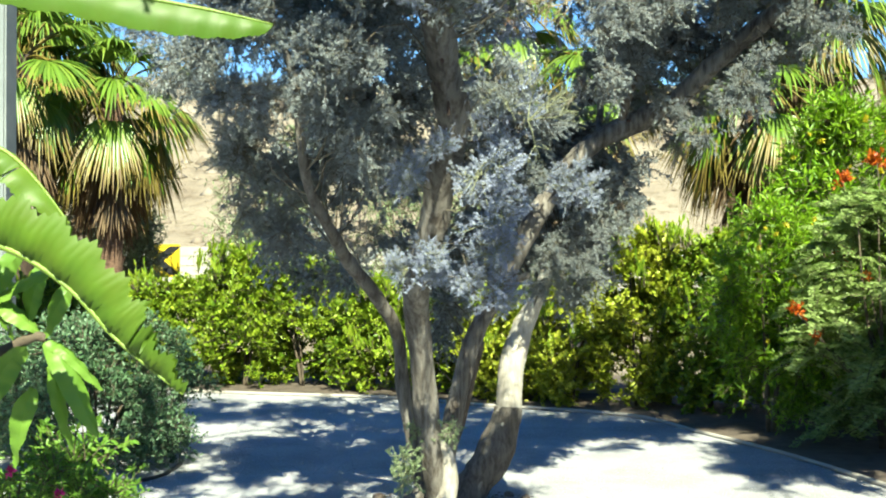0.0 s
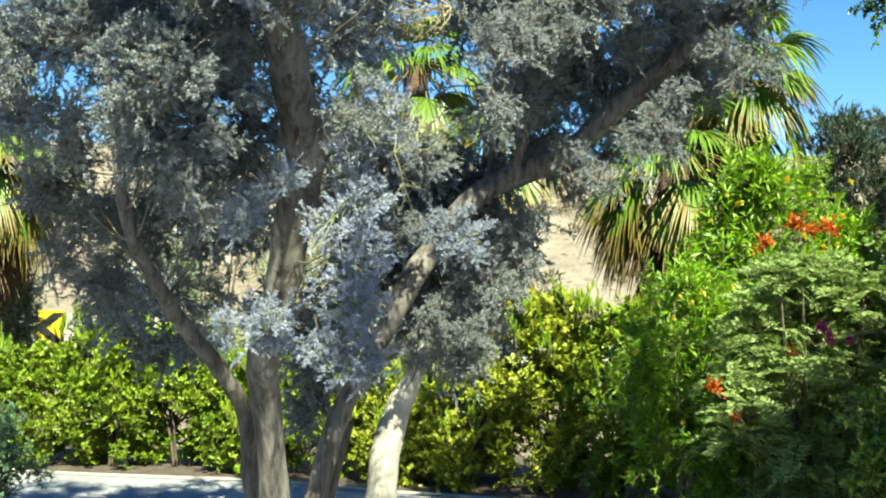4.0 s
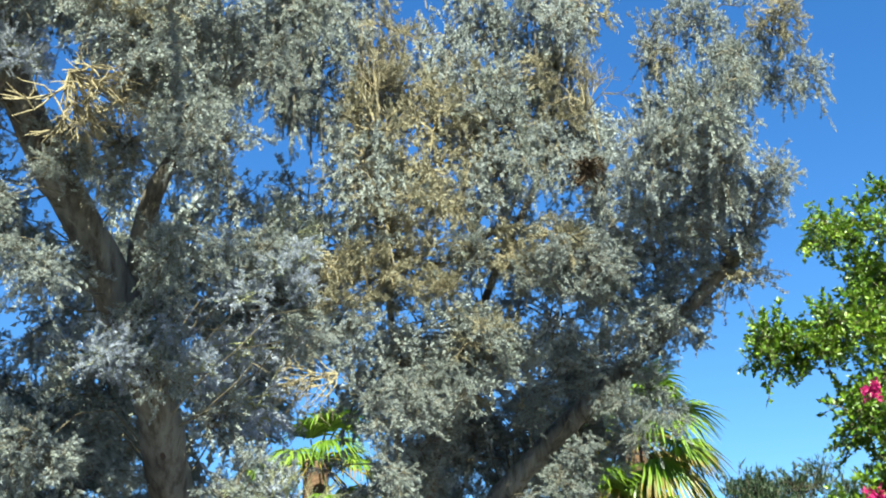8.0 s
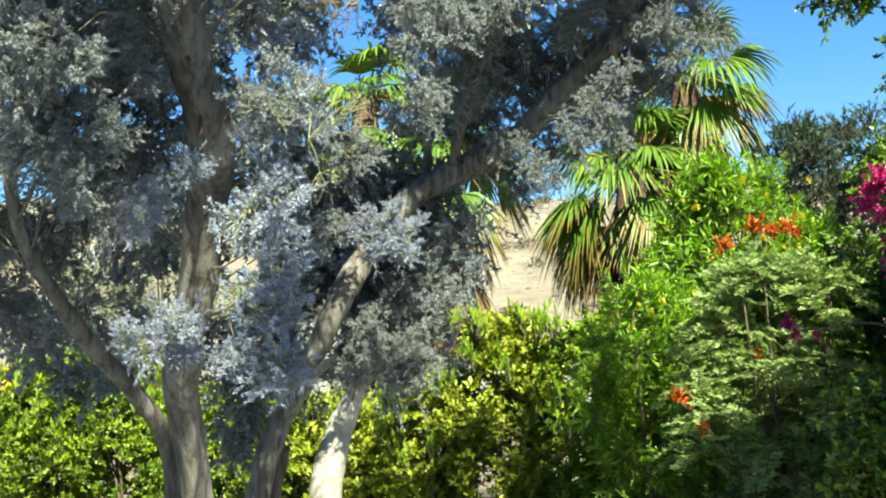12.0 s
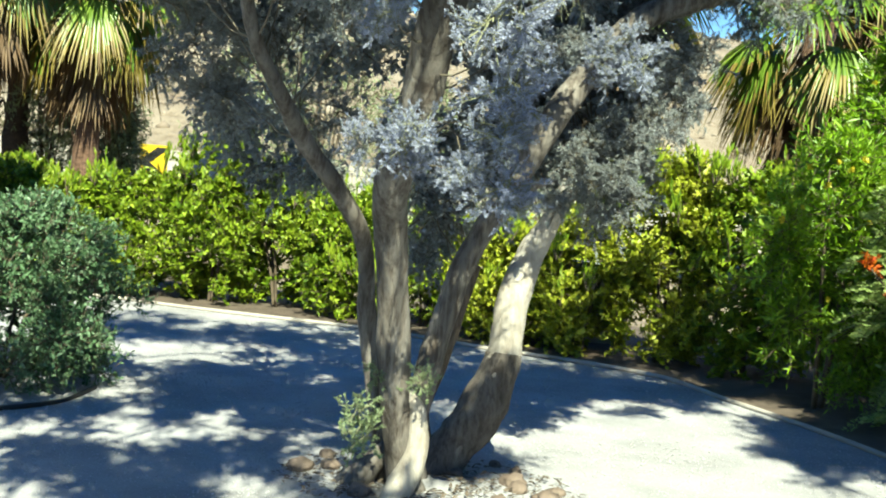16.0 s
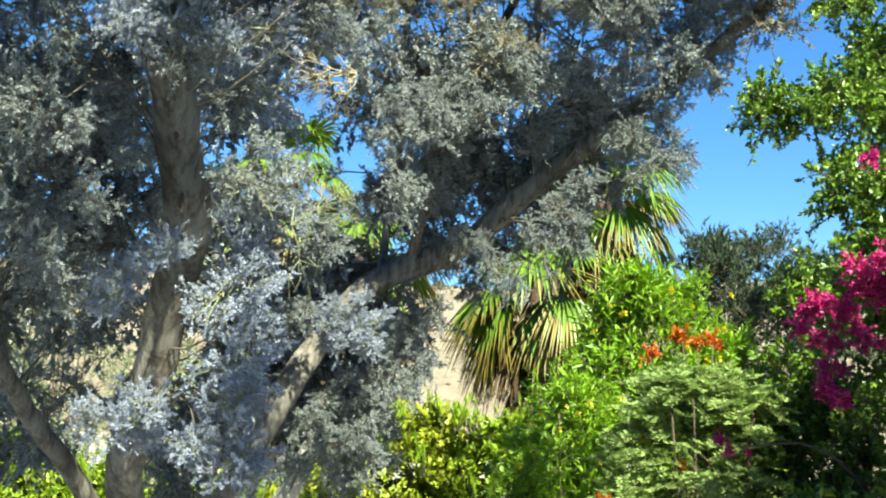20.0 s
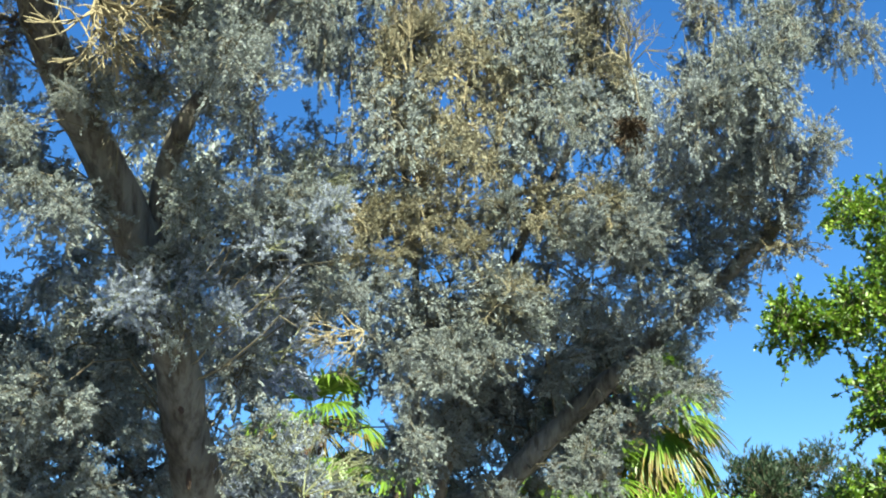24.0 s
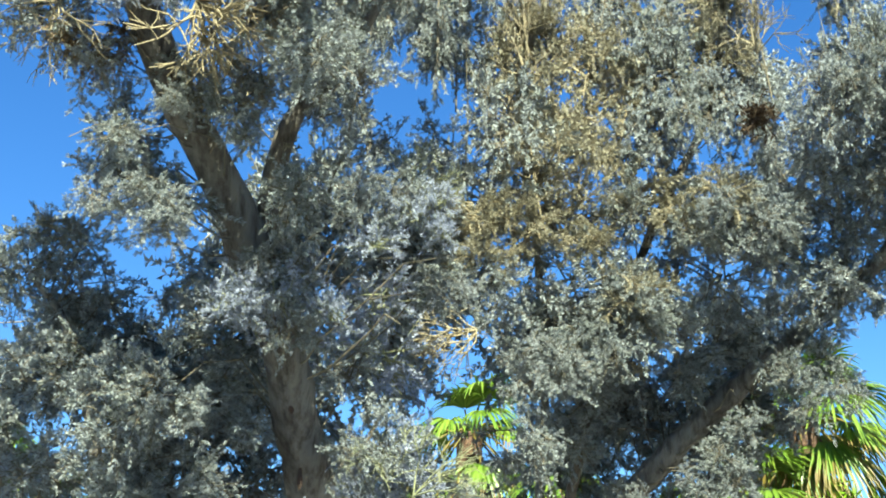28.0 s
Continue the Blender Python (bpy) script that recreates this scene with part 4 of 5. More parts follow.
# leaves before the upper forks
for x, y, z in ((-1.07, 3.55, 4.75), (-1.02, 3.5, 5.0), (-1.1, 3.6, 4.55), (0.2, 4.05, 4.55), (0.3, 4.05, 4.8), (0.3, 4.1, 5.1), (-0.1, 4.1, 4.0), (0.1, 4.0, 4.35), (0.25, 4.0, 4.7), (-0.95, 3.8, 4.5), (-0.6, 3.95, 4.6), (0.2, 4.6, 3.3), (-0.15, 4.75, 3.0), (-0.05, 4.7, 2.7)):
    every.append((x + 0.12, y, z, rnd.uniform(.15, .22)))
# a dark veil before the rear stem, and leaves round the long limb
for i in range(7):
    a = i / 6
    every.append((0.66 + 0.5 * a + rnd.uniform(-.08, .1), 6.38 + rnd.uniform(-.04, .06), 1.5 + 0.85 * a + rnd.uniform(-.08, .08), rnd.uniform(.13, .18)))
for i in range(18):
    a = i / 17
    every.append((0.9 + 1.5 * a + rnd.uniform(-.1, .1), 6.85 - 0.35 * a + rnd.uniform(-.1, .15), 2.85 + 0.95 * a + rnd.uniform(-.28, .35), rnd.uniform(.18, .27)))
# boughs on the sunny side that keep the stems in shade
for stem, lo, hi, k, d, r in ((3, 0.5, 0.95, 16, 0.85, 0.24), (3, 0.66, 0.78, 3, 0.3, 0.15), (3, 0.82, 0.97, 5, 0.3, 0.16), (1, 0.55, 0.85, 8, 0.8, 0.2), (2, 0.4, 0.8, 8, 0.8, 0.2), (5, 0.1, 0.8, 5, 0.7, 0.2), (3, 0.25, 0.5, 5, 0.8, 0.14)):
    line = STEMS[stem]
    for i in range(k):
        c = line[int(len(line) * (lo + (hi - lo) * i / k))]
        e = d * rnd.uniform(0.85, 1.3)
        every.append((c[0] + 0.12 * e + rnd.uniform(-.12, .12), c[1] - 0.94 * e, c[2] + 0.92 * e + rnd.uniform(-.08, .12), r * rnd.uniform(0.8, 1.15)))
for q in ((1.05, 6.05, 2.98, .17), (1.12, 5.9, 3.25, .18), (1.25, 5.75, 3.5, .2), (0.95, 6.0, 3.2, .18), (2.0, 5.5, 5.33, .2), (2.1, 5.5, 4.63, .2), (1.85, 5.4, 4.65, .2), (1.75, 5.5, 4.98, .26), (1.8, 5.5, 5.2, .2)):
    every.append(q)
every += [(0.48, 6.3, 1.71, 0.15), (0.61, 6.3, 1.83, 0.15), (0.42, 6.3, 1.52, 0.12), (0.6, 6.3, 1.59, 0.15), (0.73, 6.3, 1.71, 0.15), (0.8, 6.3, 1.83, 0.15), (0.7, 6.35, 1.95, 0.16), (0.85, 6.35, 2.05, 0.16)]
# lit foliage that hangs below the long limb
every += [(1.75, 5.85, 2.9, 0.14), (1.9, 5.85, 3.05, 0.14), (1.68, 5.9, 2.73, 0.14), (1.8, 5.85, 2.75, 0.13), (1.47, 6.0, 2.58, 0.15), (2.3, 5.75, 3.55, 0.15), (2.05, 5.85, 3.33, 0.13), (2.42, 5.7, 3.7, 0.14), (1.3, 6.1, 2.74, 0.13)]
front = {id(q) for q in LOW_FRONT + HIGH_FRONT[:3] + HIGH_FRONT[13::2]}
# clearings in the crown: a point, the way in which each runs, and its radius
CLEAR = [(Vector(a), (Vector(b) - Vector(a)).normalized(), r) for a, b, r in (((0.42, 5.2, 2.95), (0.46, 7.6, 3.65), 0.2), ((0.2, 5.3, 4.65), (0.22, 6.6, 5.4), 0.09), ((1.05, 5.4, 5.62), (1.2, 6.6, 6.5), 0.12), ((2.25, 5.4, 5.1), (2.5, 6.4, 5.8), 0.1), ((0.26, 6.5, 0.84), (0.38, 5.56, 1.76), 0.17), ((-0.24, 5.9, 0.3), (-0.12, 4.96, 1.22), 0.08), ((-0.28, 3.7, 2.65), (-0.17, 2.68, 3.65), 0.2), ((-0.53, 3.1, 4.84), (-0.42, 2.08, 5.84), 0.22), ((-0.81, 4.0, 3.22), (-1.19, 6.0, 4.02), 0.09), ((-1.13, 4.0, 3.69), (-1.69, 6.0, 4.74), 0.16), ((0.16, 4.6, 4.29), (0.24, 6.0, 5.11), 0.08), ((0.98, 4.6, 5.15), (1.32, 6.0, 6.25), 0.1), ((1.36, 4.6, 3.94), (1.81, 6.0, 4.66), 0.05), ((0.41, 4.6, 2.79), (0.45, 6.0, 3.19), 0.11), ((0.75, 4.9, 2.75), (1.0, 2.9, 4.71), 0.12), ((0.2, 4.4, 2.9), (0.45, 2.4, 4.86), 0.2))]


def in_clearing(p, r):
    for a, d, w in CLEAR:
        v = p - a
        k = v.dot(d)
        if k > -0.3 and (v - d * k).length < w + 0.6 * r:
            return True
    return False


DRY_AT = ((0.95, 5.4, 5.1), (1.0, 5.4, 4.75), (2.0, 5.45, 5.1), (0.8, 5.3, 4.0), (1.35, 5.9, 3.9))
once = {id(q) for q in single}
inner = {id(q) for q in single[24:]}
for q in every + single:
    x, y, z, r = q
    dense = id(q) in front
    for j in range(1 if id(q) in once else 2):
        off = Vector((rnd.uniform(-1, 1), rnd.uniform(-1, 1), rnd.uniform(-1, 1))) * r * (0.65 if j else 0.15)
        if in_clearing(Vector((x, y, z)) + off, r):
            continue
        tan = rnd.random() < 0.09 and z > 3.4 or any((Vector((x, y, z)) - Vector(w)).length < 0.36 for w in DRY_AT)
        me = rnd.choice(TANS) if tan else rnd.choice(DENSE if dense else INNER if id(q) in inner else SPRIGS)
        s = r * (rnd.uniform(0.75, 1.0) if j else 1.12)
        tall = 1.35 if z > 4.5 else 1.0
        put(me, "dry_bough" if tan else "leafy_bough", euc, Vector((x, y, z)) + off, Vector((s / tall ** 0.6, s / tall ** 0.6, s * tall)), rnd.uniform(0, 6.28), 0.15 if tall > 1 else 0.3)
    ends.append((x, y, z))
    starts.append(allpts[np.argmin(((allpts - np.array([x, y, z - 0.25])) ** 2).sum(1))])
ends, starts = np.array(ends), np.array(starts)
reach = np.linalg.norm(ends - starts, axis=1)
keep = reach < np.where(ends[:, 2] > 3.8, 0.45, 0.75)
ends, starts = ends[keep], starts[keep]
midp = (starts + ends) / 2 + np.random.default_rng(3).normal(size=ends.shape) * 0.06 + np.array([0, 0, 0.05])
lift = np.array([[0.0, 0, 0.06]])
quarter, third = (starts + midp) / 2 - lift * 0.5, (midp + ends) / 2 + lift
# thin upright shoots in the top of the crown
feet = np.array([(x + rnd.uniform(-.06, .06), y, z - 0.45) for x, y, z, r in MID_TOP + RIGHT_TOP if z > 4.4])
knees = feet + np.random.default_rng(9).normal(size=feet.shape) * 0.04 + np.array([0, 0, 0.45])
tips = knees + np.random.default_rng(10).normal(size=feet.shape) * 0.06 + np.array([0, 0, 0.5])
v, f, ix = merge(stick_arrays(starts, quarter, 0.006, 0.005), stick_arrays(quarter, midp, 0.005, 0.004), stick_arrays(midp, third, 0.004, 0.003), stick_arrays(third, ends, 0.003, 0.002),
                 stick_arrays(feet, knees, 0.006, 0.005), stick_arrays(knees, tips, 0.005, 0.0025))
own(np_mesh("twig_work", v, f, M_TWIG), "twig_work", euc, "thin grey twigs that carry the foliage")["kind"] = "stuff"

# dead tangles in the crown: bare twigs that fan out from a broken bough
for k, (root, way, length, mat, forks) in enumerate((
        ((-0.56, 3.72, 4.10), (0.54, -0.15, -0.54), 0.36, M_DRYTWIG, (12, 5, 3)), ((-0.56, 3.72, 4.10), (0.27, -0.15, -0.675), 0.26, M_DRYTWIG, (7, 4, 3)),
        ((-1.0, 3.58, 4.26), (-0.8, -0.2, -0.1), 0.22, M_DRYTWIG, (6, 4, 3)), ((-0.97, 3.62, 4.29), (-0.2, -0.3, 0.7), 0.2, M_GREENTWIG, (6, 4, 3)),
        ((-1.02, 3.63, 4.02), (-0.5, -0.2, -0.5), 0.28, M_DRYTWIG, (6, 4, 3)),
        ((0.23, 4.72, 2.50), (0.8, -0.2, 0.45), 0.30, M_GREENTWIG, (7, 4, 3)), ((0.12, 4.7, 2.55), (0.3, -0.3, 0.8), 0.26, M_GREENTWIG, (6, 4, 3)),
        ((0.5, 4.95, 3.26), (-0.6, -0.2, -0.35), 0.28, M_DRYTWIG, (11, 5, 3)),
        ((0.78, 5.2, 4.7), (0.0, -0.3, 0.9), 0.4, M_DRYTWIG, (7, 4, 3)),
        ((1.97, 5.2, 4.84), (0.1, -0.3, 0.9), 0.3, M_DRYTWIG, (7, 4, 3)), ((0.22, 4.7, 3.8), (0.7, -0.3, 0.1), 0.26, M_GREENTWIG, (6, 4, 3)))):
    own(bare_fan("dry_tangle", 600 + k, root, way, length, mat, forks, 0.5, 0.0075 if k < 2 else 0.005 if mat is M_DRYTWIG else 0.004), "dry_tangle", euc, "fan of bare straw-coloured twigs" if mat is M_DRYTWIG else "fan of bare yellow-green twigs")
for p, r in (((-1.12, 4.1, 4.17), 0.15), ((-1.0, 4.1, 4.12), 0.15), ((-0.92, 4.12, 4.2), 0.13)):
    put(sprig_mesh("leaf_mat", 80 + int(p[0] * -10), 70, 14, 0.14, 0.3, [M_DEADFROND, M_DRYTWIG], 0.5, 0.9, 0.8, 0.3, 0.012), "leaf_mat", euc, p, r, rnd.uniform(0, 6), 0.3, "brown mass of dead leaves and twigs")
# matted dead leaves caught in a fork
put(sprig_mesh("leaf_mat", 71, 60, 10, 0.22, 0.35, [M_NEST, M_NEST], 0.4, 0.9, 0.9, 0.3, 0.02), "leaf_mat", euc, (1.9, 5.1, 4.42), 0.13, 0.3, 0, "dark brown mat of dead leaves caught in the branches")
# sucker shoots at the foot
SUCKER = spray_mesh("sucker_shoot", 75, 12, 5, 22, 0.11, 0.4, [M_PALO, M_GREENTWIG], 0.05, 0.5, 0.02, 0.5)
for p, r in (((-0.47, 5.75, 0.3), 0.2), ((-0.5, 5.72, 0.42), 0.16), ((-0.18, 5.7, 0.6), 0.13), ((-0.4, 5.8, 0.6), 0.15)):
    put(SUCKER, "sucker_shoot", euc, p, r * 0.85, rnd.uniform(0, 6), 0.1)

# rocks and leaf litter round the foot
rock_rng = random.Random(8)
for i in range(15):
    a = rock_rng.uniform(-0.4, 6.3)
    d = rock_rng.uniform(0.3, 0.72)
    x, y = -0.12 + d * math.cos(a) * 1.2, 6.12 + d * math.sin(a) * 0.85
    s = rock_rng.uniform(0.03, 0.075)
    bm = bmesh.new()
    bmesh.ops.create_icosphere(bm, subdivisions=2, radius=s)
    for v in bm.verts:
        v.co *= 1 + 0.35 * noise.noise(v.co * 14 + Vector((i, 0, 0)))
        v.co.z *= 0.65
    me = bpy.data.meshes.new("rock")
    bm.to_mesh(me)
    bm.free()
    me.materials.append(M_ROCK)
    tagged(new("rock", me), "rough brown rock at the foot of the tree", "rock", "rocks round the trunk").location = (x, y, s * 0.35)
lr = np.random.default_rng(4)
n = 900
a, d = lr.random(n) * 6.283, 0.12 + 0.5 * lr.random(n) ** 0.8
p = np.stack([-0.12 + d * np.cos(a) * 1.3, 6.1 + d * np.sin(a), np.full(n, 0.022)], 1)
w = lr.normal(size=(n, 3)) * np.array([1, 1, 0.15])
lv = leaf_arrays(p, w, np.tile([0.1, 0, 1.0], (n, 1)) + lr.normal(size=(n, 3)) * 0.3, 0.03 + 0.03 * lr.random(n), 0.012 + 0.01 * lr.random(n))
tagged(new("leaf_litter", np_mesh("leaf_litter", *lv, M_LITTER)), "dry brown leaf litter round the trunk", "leaf litter", kind="stuff")

# ---- hedge ----
HEDGE_LEAVES = [sprig_mesh("leaf_clump", 100 + i, 30, 13, 0.21, 0.52, [M_HEDGE, M_SHRUB_STEM], -0.1, 1.0, 0.7, 0.35, 0.012, 1.0, 0.35) for i in range(5)]
LIT_HEDGE_LEAVES = [sprig_mesh("leaf_clump", 104 + i, 30, 13, 0.19, 0.62, [M_LITHEDGE, M_SHRUB_STEM], -0.1, 1.0, 0.7, 0.35, 0.012, 1.0, 0.35) for i in range(3)]
SHOOTS = [sprig_mesh("upright_shoot", 108 + i, 9, 14, 0.3, 0.5, [M_HEDGE, M_SHRUB_STEM], -0.3, 1.0, 0.7, 0.5, 0.03, 1.0, 1.2) for i in range(3)]
rnd = random.Random(21)


def shrub(name, place, height, rx, ry, label, category, clumps, count, size, low=0.2, stems=4, group="", clump_name="leaf_clump", hollow=0.35, lean=(0, 0), top_power=0.5, stem_mat=None):
    """A shrub: several stems and a crown of leaf clumps that fill an uneven egg."""
    t = thing(name, place, label, category, group)
    for s in range(stems):
        a = rnd.uniform(0, 6.28)
        tx, ty = rx * 0.5 * math.cos(a), ry * 0.5 * math.sin(a)
        pts = [(tx * 0.15, ty * 0.15, -0.03), (tx * 0.4, ty * 0.4, height * 0.3), (tx * 0.8 + lean[0] * 0.5, ty * 0.8 + lean[1] * 0.5, height * 0.6), (tx + lean[0], ty + lean[1], height * 0.88)]
        r = 0.008 + 0.007 * height
        part("stem", limb_mesh("stem", pts, [r, r * 0.8, r * 0.5, r * 0.2], stem_mat or M_SHRUB_STEM, 7, 4, 0.08, s), None, t)
    for i in range(count):
        h = (i + rnd.random()) / count
        z = low + (height - low) * h
        wide = (1 - max(0, (h - 0.45) / 0.55) ** 2 * top_power) * (0.8 + 0.2 * min(1, h / 0.25))
        a = rnd.uniform(0, 6.28)
        d = (hollow + (1 - hollow) * rnd.random()) ** 0.5 * wide
        s = size * rnd.uniform(0.6, 1.25)
        x, y = max(rx - s * 0.5, 0.1) * d * math.cos(a) + lean[0] * h, max(ry - s * 0.5, 0.1) * d * math.sin(a) + lean[1] * h
        ob = put(rnd.choice(clumps), clump_name, t, Vector(place) + Vector((x, y, min(z, height - s * 0.5))), s, rnd.uniform(0, 6.28), 0.25)
    return t


for x, y, h in ((-9.0, 14.2, 1.6), (-8.1, 14.1, 1.55), (-7.2, 14.1, 1.5), (-6.3, 14.0, 1.45), (-5.4, 14.0, 1.5), (-4.55, 13.9, 1.38), (-3.65, 13.7, 1.56), (-2.75, 13.4, 1.98), (-1.95, 13.2, 1.78), (-1.15, 13.0, 1.5),
                (-0.3, 12.6, 1.32), (0.5, 12.2, 1.35), (1.25, 11.75, 1.6), (2.0, 11.5, 2.15), (2.75, 11.2, 2.1)):
    dy, w = rnd.uniform(-0.12, 0.25), rnd.uniform(0.56, 0.7)
    few = 0.85 if 1.0 < x < 1.6 else 1.15 if x > 0 else 1.0
    hs = shrub("hedge_shrub", (x + rnd.uniform(-0.1, 0.1), y + dy, 0.03), h - 0.16 + rnd.uniform(-0.1, 0.06), w, 0.58, "leafy hedge shrub with sunlight painted into its yellower leaves" if 0.3 < x < 2.2 else "bright yellow-green leafy hedge shrub in full sun", "shrub", LIT_HEDGE_LEAVES if 0.3 < x < 2.2 else HEDGE_LEAVES, int((50 + 16 * (h - 1.3)) * few), 0.29, 0.1, 3, "hedge along the yard", top_power=0.7, hollow=0.5)
    for k in range(13):
        a = rnd.uniform(-3.3, 0.2)
        e = rnd.uniform(0.6, 1.0)
        zz = h - 0.16 - (0.05 if k < 7 else rnd.uniform(0.2, 0.9))
        put(rnd.choice(SHOOTS), "upright_shoot", hs, hs.location + Vector((w * e * math.cos(a), 0.55 * e * math.sin(a), zz - 0.12)), Vector((0.13, 0.13, rnd.uniform(0.2, 0.34))), rnd.uniform(0, 6.28), 0.2)

# ---- grey-green bush ----
BLUE = [sprig_mesh("leaf_clump", 120 + i, 34, 16, 0.15, 0.42, [M_BLUEBUSH, M_SHRUB_STEM], 0.0, 1.0, 0.8, 0.5, 0.012, 1.0, 0.2) for i in range(4)]
shrub("grey_green_bush", (-3.1, 7.95, 0.0), 1.22, 0.95, 0.95, "dense rounded grey-green bush on the gravel edge", "bush", BLUE, 96, 0.25, 0.06, 5, top_power=0.75)
shrub("grey_green_bush", (-4.4, 8.3, 0.0), 1.15, 0.8, 0.75, "dense rounded grey-green bush beside the house wall", "bush", BLUE, 46, 0.27, 0.06, 4, top_power=0.75)

# ---- yellow-flowered shrub ----
TEC = [sprig_mesh("leaf_spray", 140 + i, 30, 15, 0.24, 0.2, [M_TECOMA, M_SHRUB_STEM], 0.15, 1.0, 0.75, 0.4, 0.01, 1.0, 0.25) for i in range(4)]
YFL = sprig_mesh("flower", 150, 7, 3, 0.9, 0.8, [M_YELLOW, M_TECOMA], -0.2, 0.6, 0.8, 0.3, 0.03)
tec = shrub("yellow_flowered_shrub", (3.8, 10.5, 0.03), 3.4, 0.95, 1.0, "tall bright green shrub with small yellow flowers", "shrub", TEC, 92, 0.38, 0.25, 6, clump_name="leaf_spray", hollow=0.3, top_power=0.6, lean=(0.45, 0.1))
tec2 = shrub("yellow_flowered_shrub", (3.0, 9.5, 0.03), 2.2, 0.62, 0.7, "shorter bright green shrub with small yellow flowers", "shrub", TEC, 44, 0.32, 0.2, 4, clump_name="leaf_spray", top_power=0.6)
shrub("yellow_flowered_shrub", (4.9, 10.9, 0.03), 2.9, 0.8, 0.8, "bright green shrub with small yellow flowers beside the palms", "shrub", TEC, 44, 0.36, 0.3, 4, clump_name="leaf_spray", top_power=0.6)
for i in range(46):
    a, z = rnd.uniform(-2.6, 0.2), rnd.uniform(1.2, 3.2)
    put(YFL, "flower", tec, (3.75 + 0.15 * z - 0.1 + 0.98 * math.cos(a) * (1.1 - 0.1 * z), 10.5 + 0.98 * math.sin(a), z), rnd.uniform(0.02, 0.034), rnd.uniform(0, 6), 0.3, "yellow flowers")
for i in range(18):
    a, z = rnd.uniform(-2.8, 0.0), rnd.uniform(0.9, 2.1)
    put(YFL, "flower", tec2, (3.0 + 0.62 * math.cos(a), 9.5 + 0.68 * math.sin(a), z), rnd.uniform(0.02, 0.03), rnd.uniform(0, 6), 0.3, "yellow flowers")


# ---- orange-flowered shrub with feathery leaves ----
def feather_mesh(seed, fronds, mats, leaf=0.05, curve=0.35):
    """A spray of arching feathery leaves, each a rib with rows of small leaflets."""
    g = np.random.default_rng(seed)
    ps, ws, sa, sb = [], [], [], []
    for k in range(fronds):
        az, el = g.random() * 6.283, g.uniform(-0.2, 1.1)
        d = np.array([math.cos(az) * math.cos(el), math.sin(az) * math.cos(el), math.sin(el)])
        o = g.normal(size=3) * 0.18
        L = g.uniform(0.55, 1.0)
        t = np.linspace(0, 1, 7)[:, None]
        c = o + d * L * t + np.array([0, 0, -curve]) * t ** 2
        sa.append(c[:-1]), sb.append(c[1:])
        side = unit(np.cross(d, [0, 0, 1.0]))
        for s in (-1, 1):
            for j in np.linspace(0.2, 1, 15):
                q = o + d * L * j + np.array([0, 0, -curve]) * j * j
                w = side * s + d * 0.5
                for m in range(3):
                    ps.append(q + w * 0.065 * m * (1.15 - 0.6 * j)), ws.append(w + g.normal(size=3) * 0.25)
    ps, ws = np.array(ps), np.array(ws)
    lv = leaf_arrays(ps, ws, np.tile([0, -0.5, 0.8], (len(ps), 1)) + g.normal(size=ps.shape) * 0.7, leaf * (1.2 + g.random(len(ps)) * 0.6), leaf * (0.5 + 0.2 * g.random(len(ps))), 0.1)
    st = stick_arrays(np.concatenate(sa), np.concatenate(sb), 0.008, 0.006)
    v, f, ix = merge(lv, st)
    return np_mesh("feathery_leaf", v, f, mats, ix)


FERN = [feather_mesh(160 + i, 13, [M_FERNLEAF, M_SHRUB_STEM], 0.07) for i in range(4)]
ORF = [sprig_mesh("flower_head", 170 + i, 20, 7, 0.42, 0.5, [M_ORANGE, M_ORANGE], -0.3, 0.9, 0.8, 0.4, 0.02, 1.0, 0.3) for i in range(2)]
cae = shrub("orange_flowered_shrub", (3.75, 8.5, 0.03), 2.35, 0.9, 0.65, "feathery green shrub with clusters of orange-red flowers", "shrub", FERN, 60, 0.46, 0.2, 6, clump_name="feathery_leaf", hollow=0.25, top_power=0.5)
for p, r in (((3.58, 9.1, 2.45), 0.1), ((4.16, 9.75, 2.68), 0.13), ((4.36, 9.55, 2.64), 0.12), ((3.44, 8.7, 1.78), 0.11), ((2.91, 8.4, 1.25), 0.09), ((4.05, 9.2, 2.6), 0.08), ((3.05, 8.3, 1.05), 0.07), ((3.5, 8.3, 1.55), 0.06)):
    put(ORF[int(p[0] * 10) % 2], "flower_head", cae, p, r, rnd.uniform(0, 6), 0.2, "orange-red flower head")
    st = [(p[0] * 0.4 + 3.75 * 0.6, p[1] * 0.4 + 8.25 * 0.6, p[2] * 0.55), (p[0] * 0.8 + 3.75 * 0.2, p[1] * 0.8 + 8.25 * 0.2, p[2] * 0.85), (p[0], p[1], p[2])]
    own(limb_mesh("flower_stalk", st, [0.01, 0.008, 0.005], M_SHRUB_STEM, 5, 3, 0.05), "flower_stalk", cae)

# ---- bougainvillea ----
VINE = [sprig_mesh("leaf_clump", 180 + i, 28, 20, 0.155, 0.52, [M_BOUG, M_SHRUB_STEM], 0.2, 1.0, 0.75, 0.4, 0.012, 1.0, 0.2) for i in range(5)]
BRACT = [sprig_mesh("bract_spray", 190 + i, 26, 11, 0.26, 0.75, [M_PINK, M_SHRUB_STEM], 0.15, 0.95, 0.8, 0.35, 0.01) for i in range(3)]
boug = thing("bougainvillea", (5.6, 7.2, 0), "tall tangled bougainvillea with magenta bracts and glossy leaves", "climber")
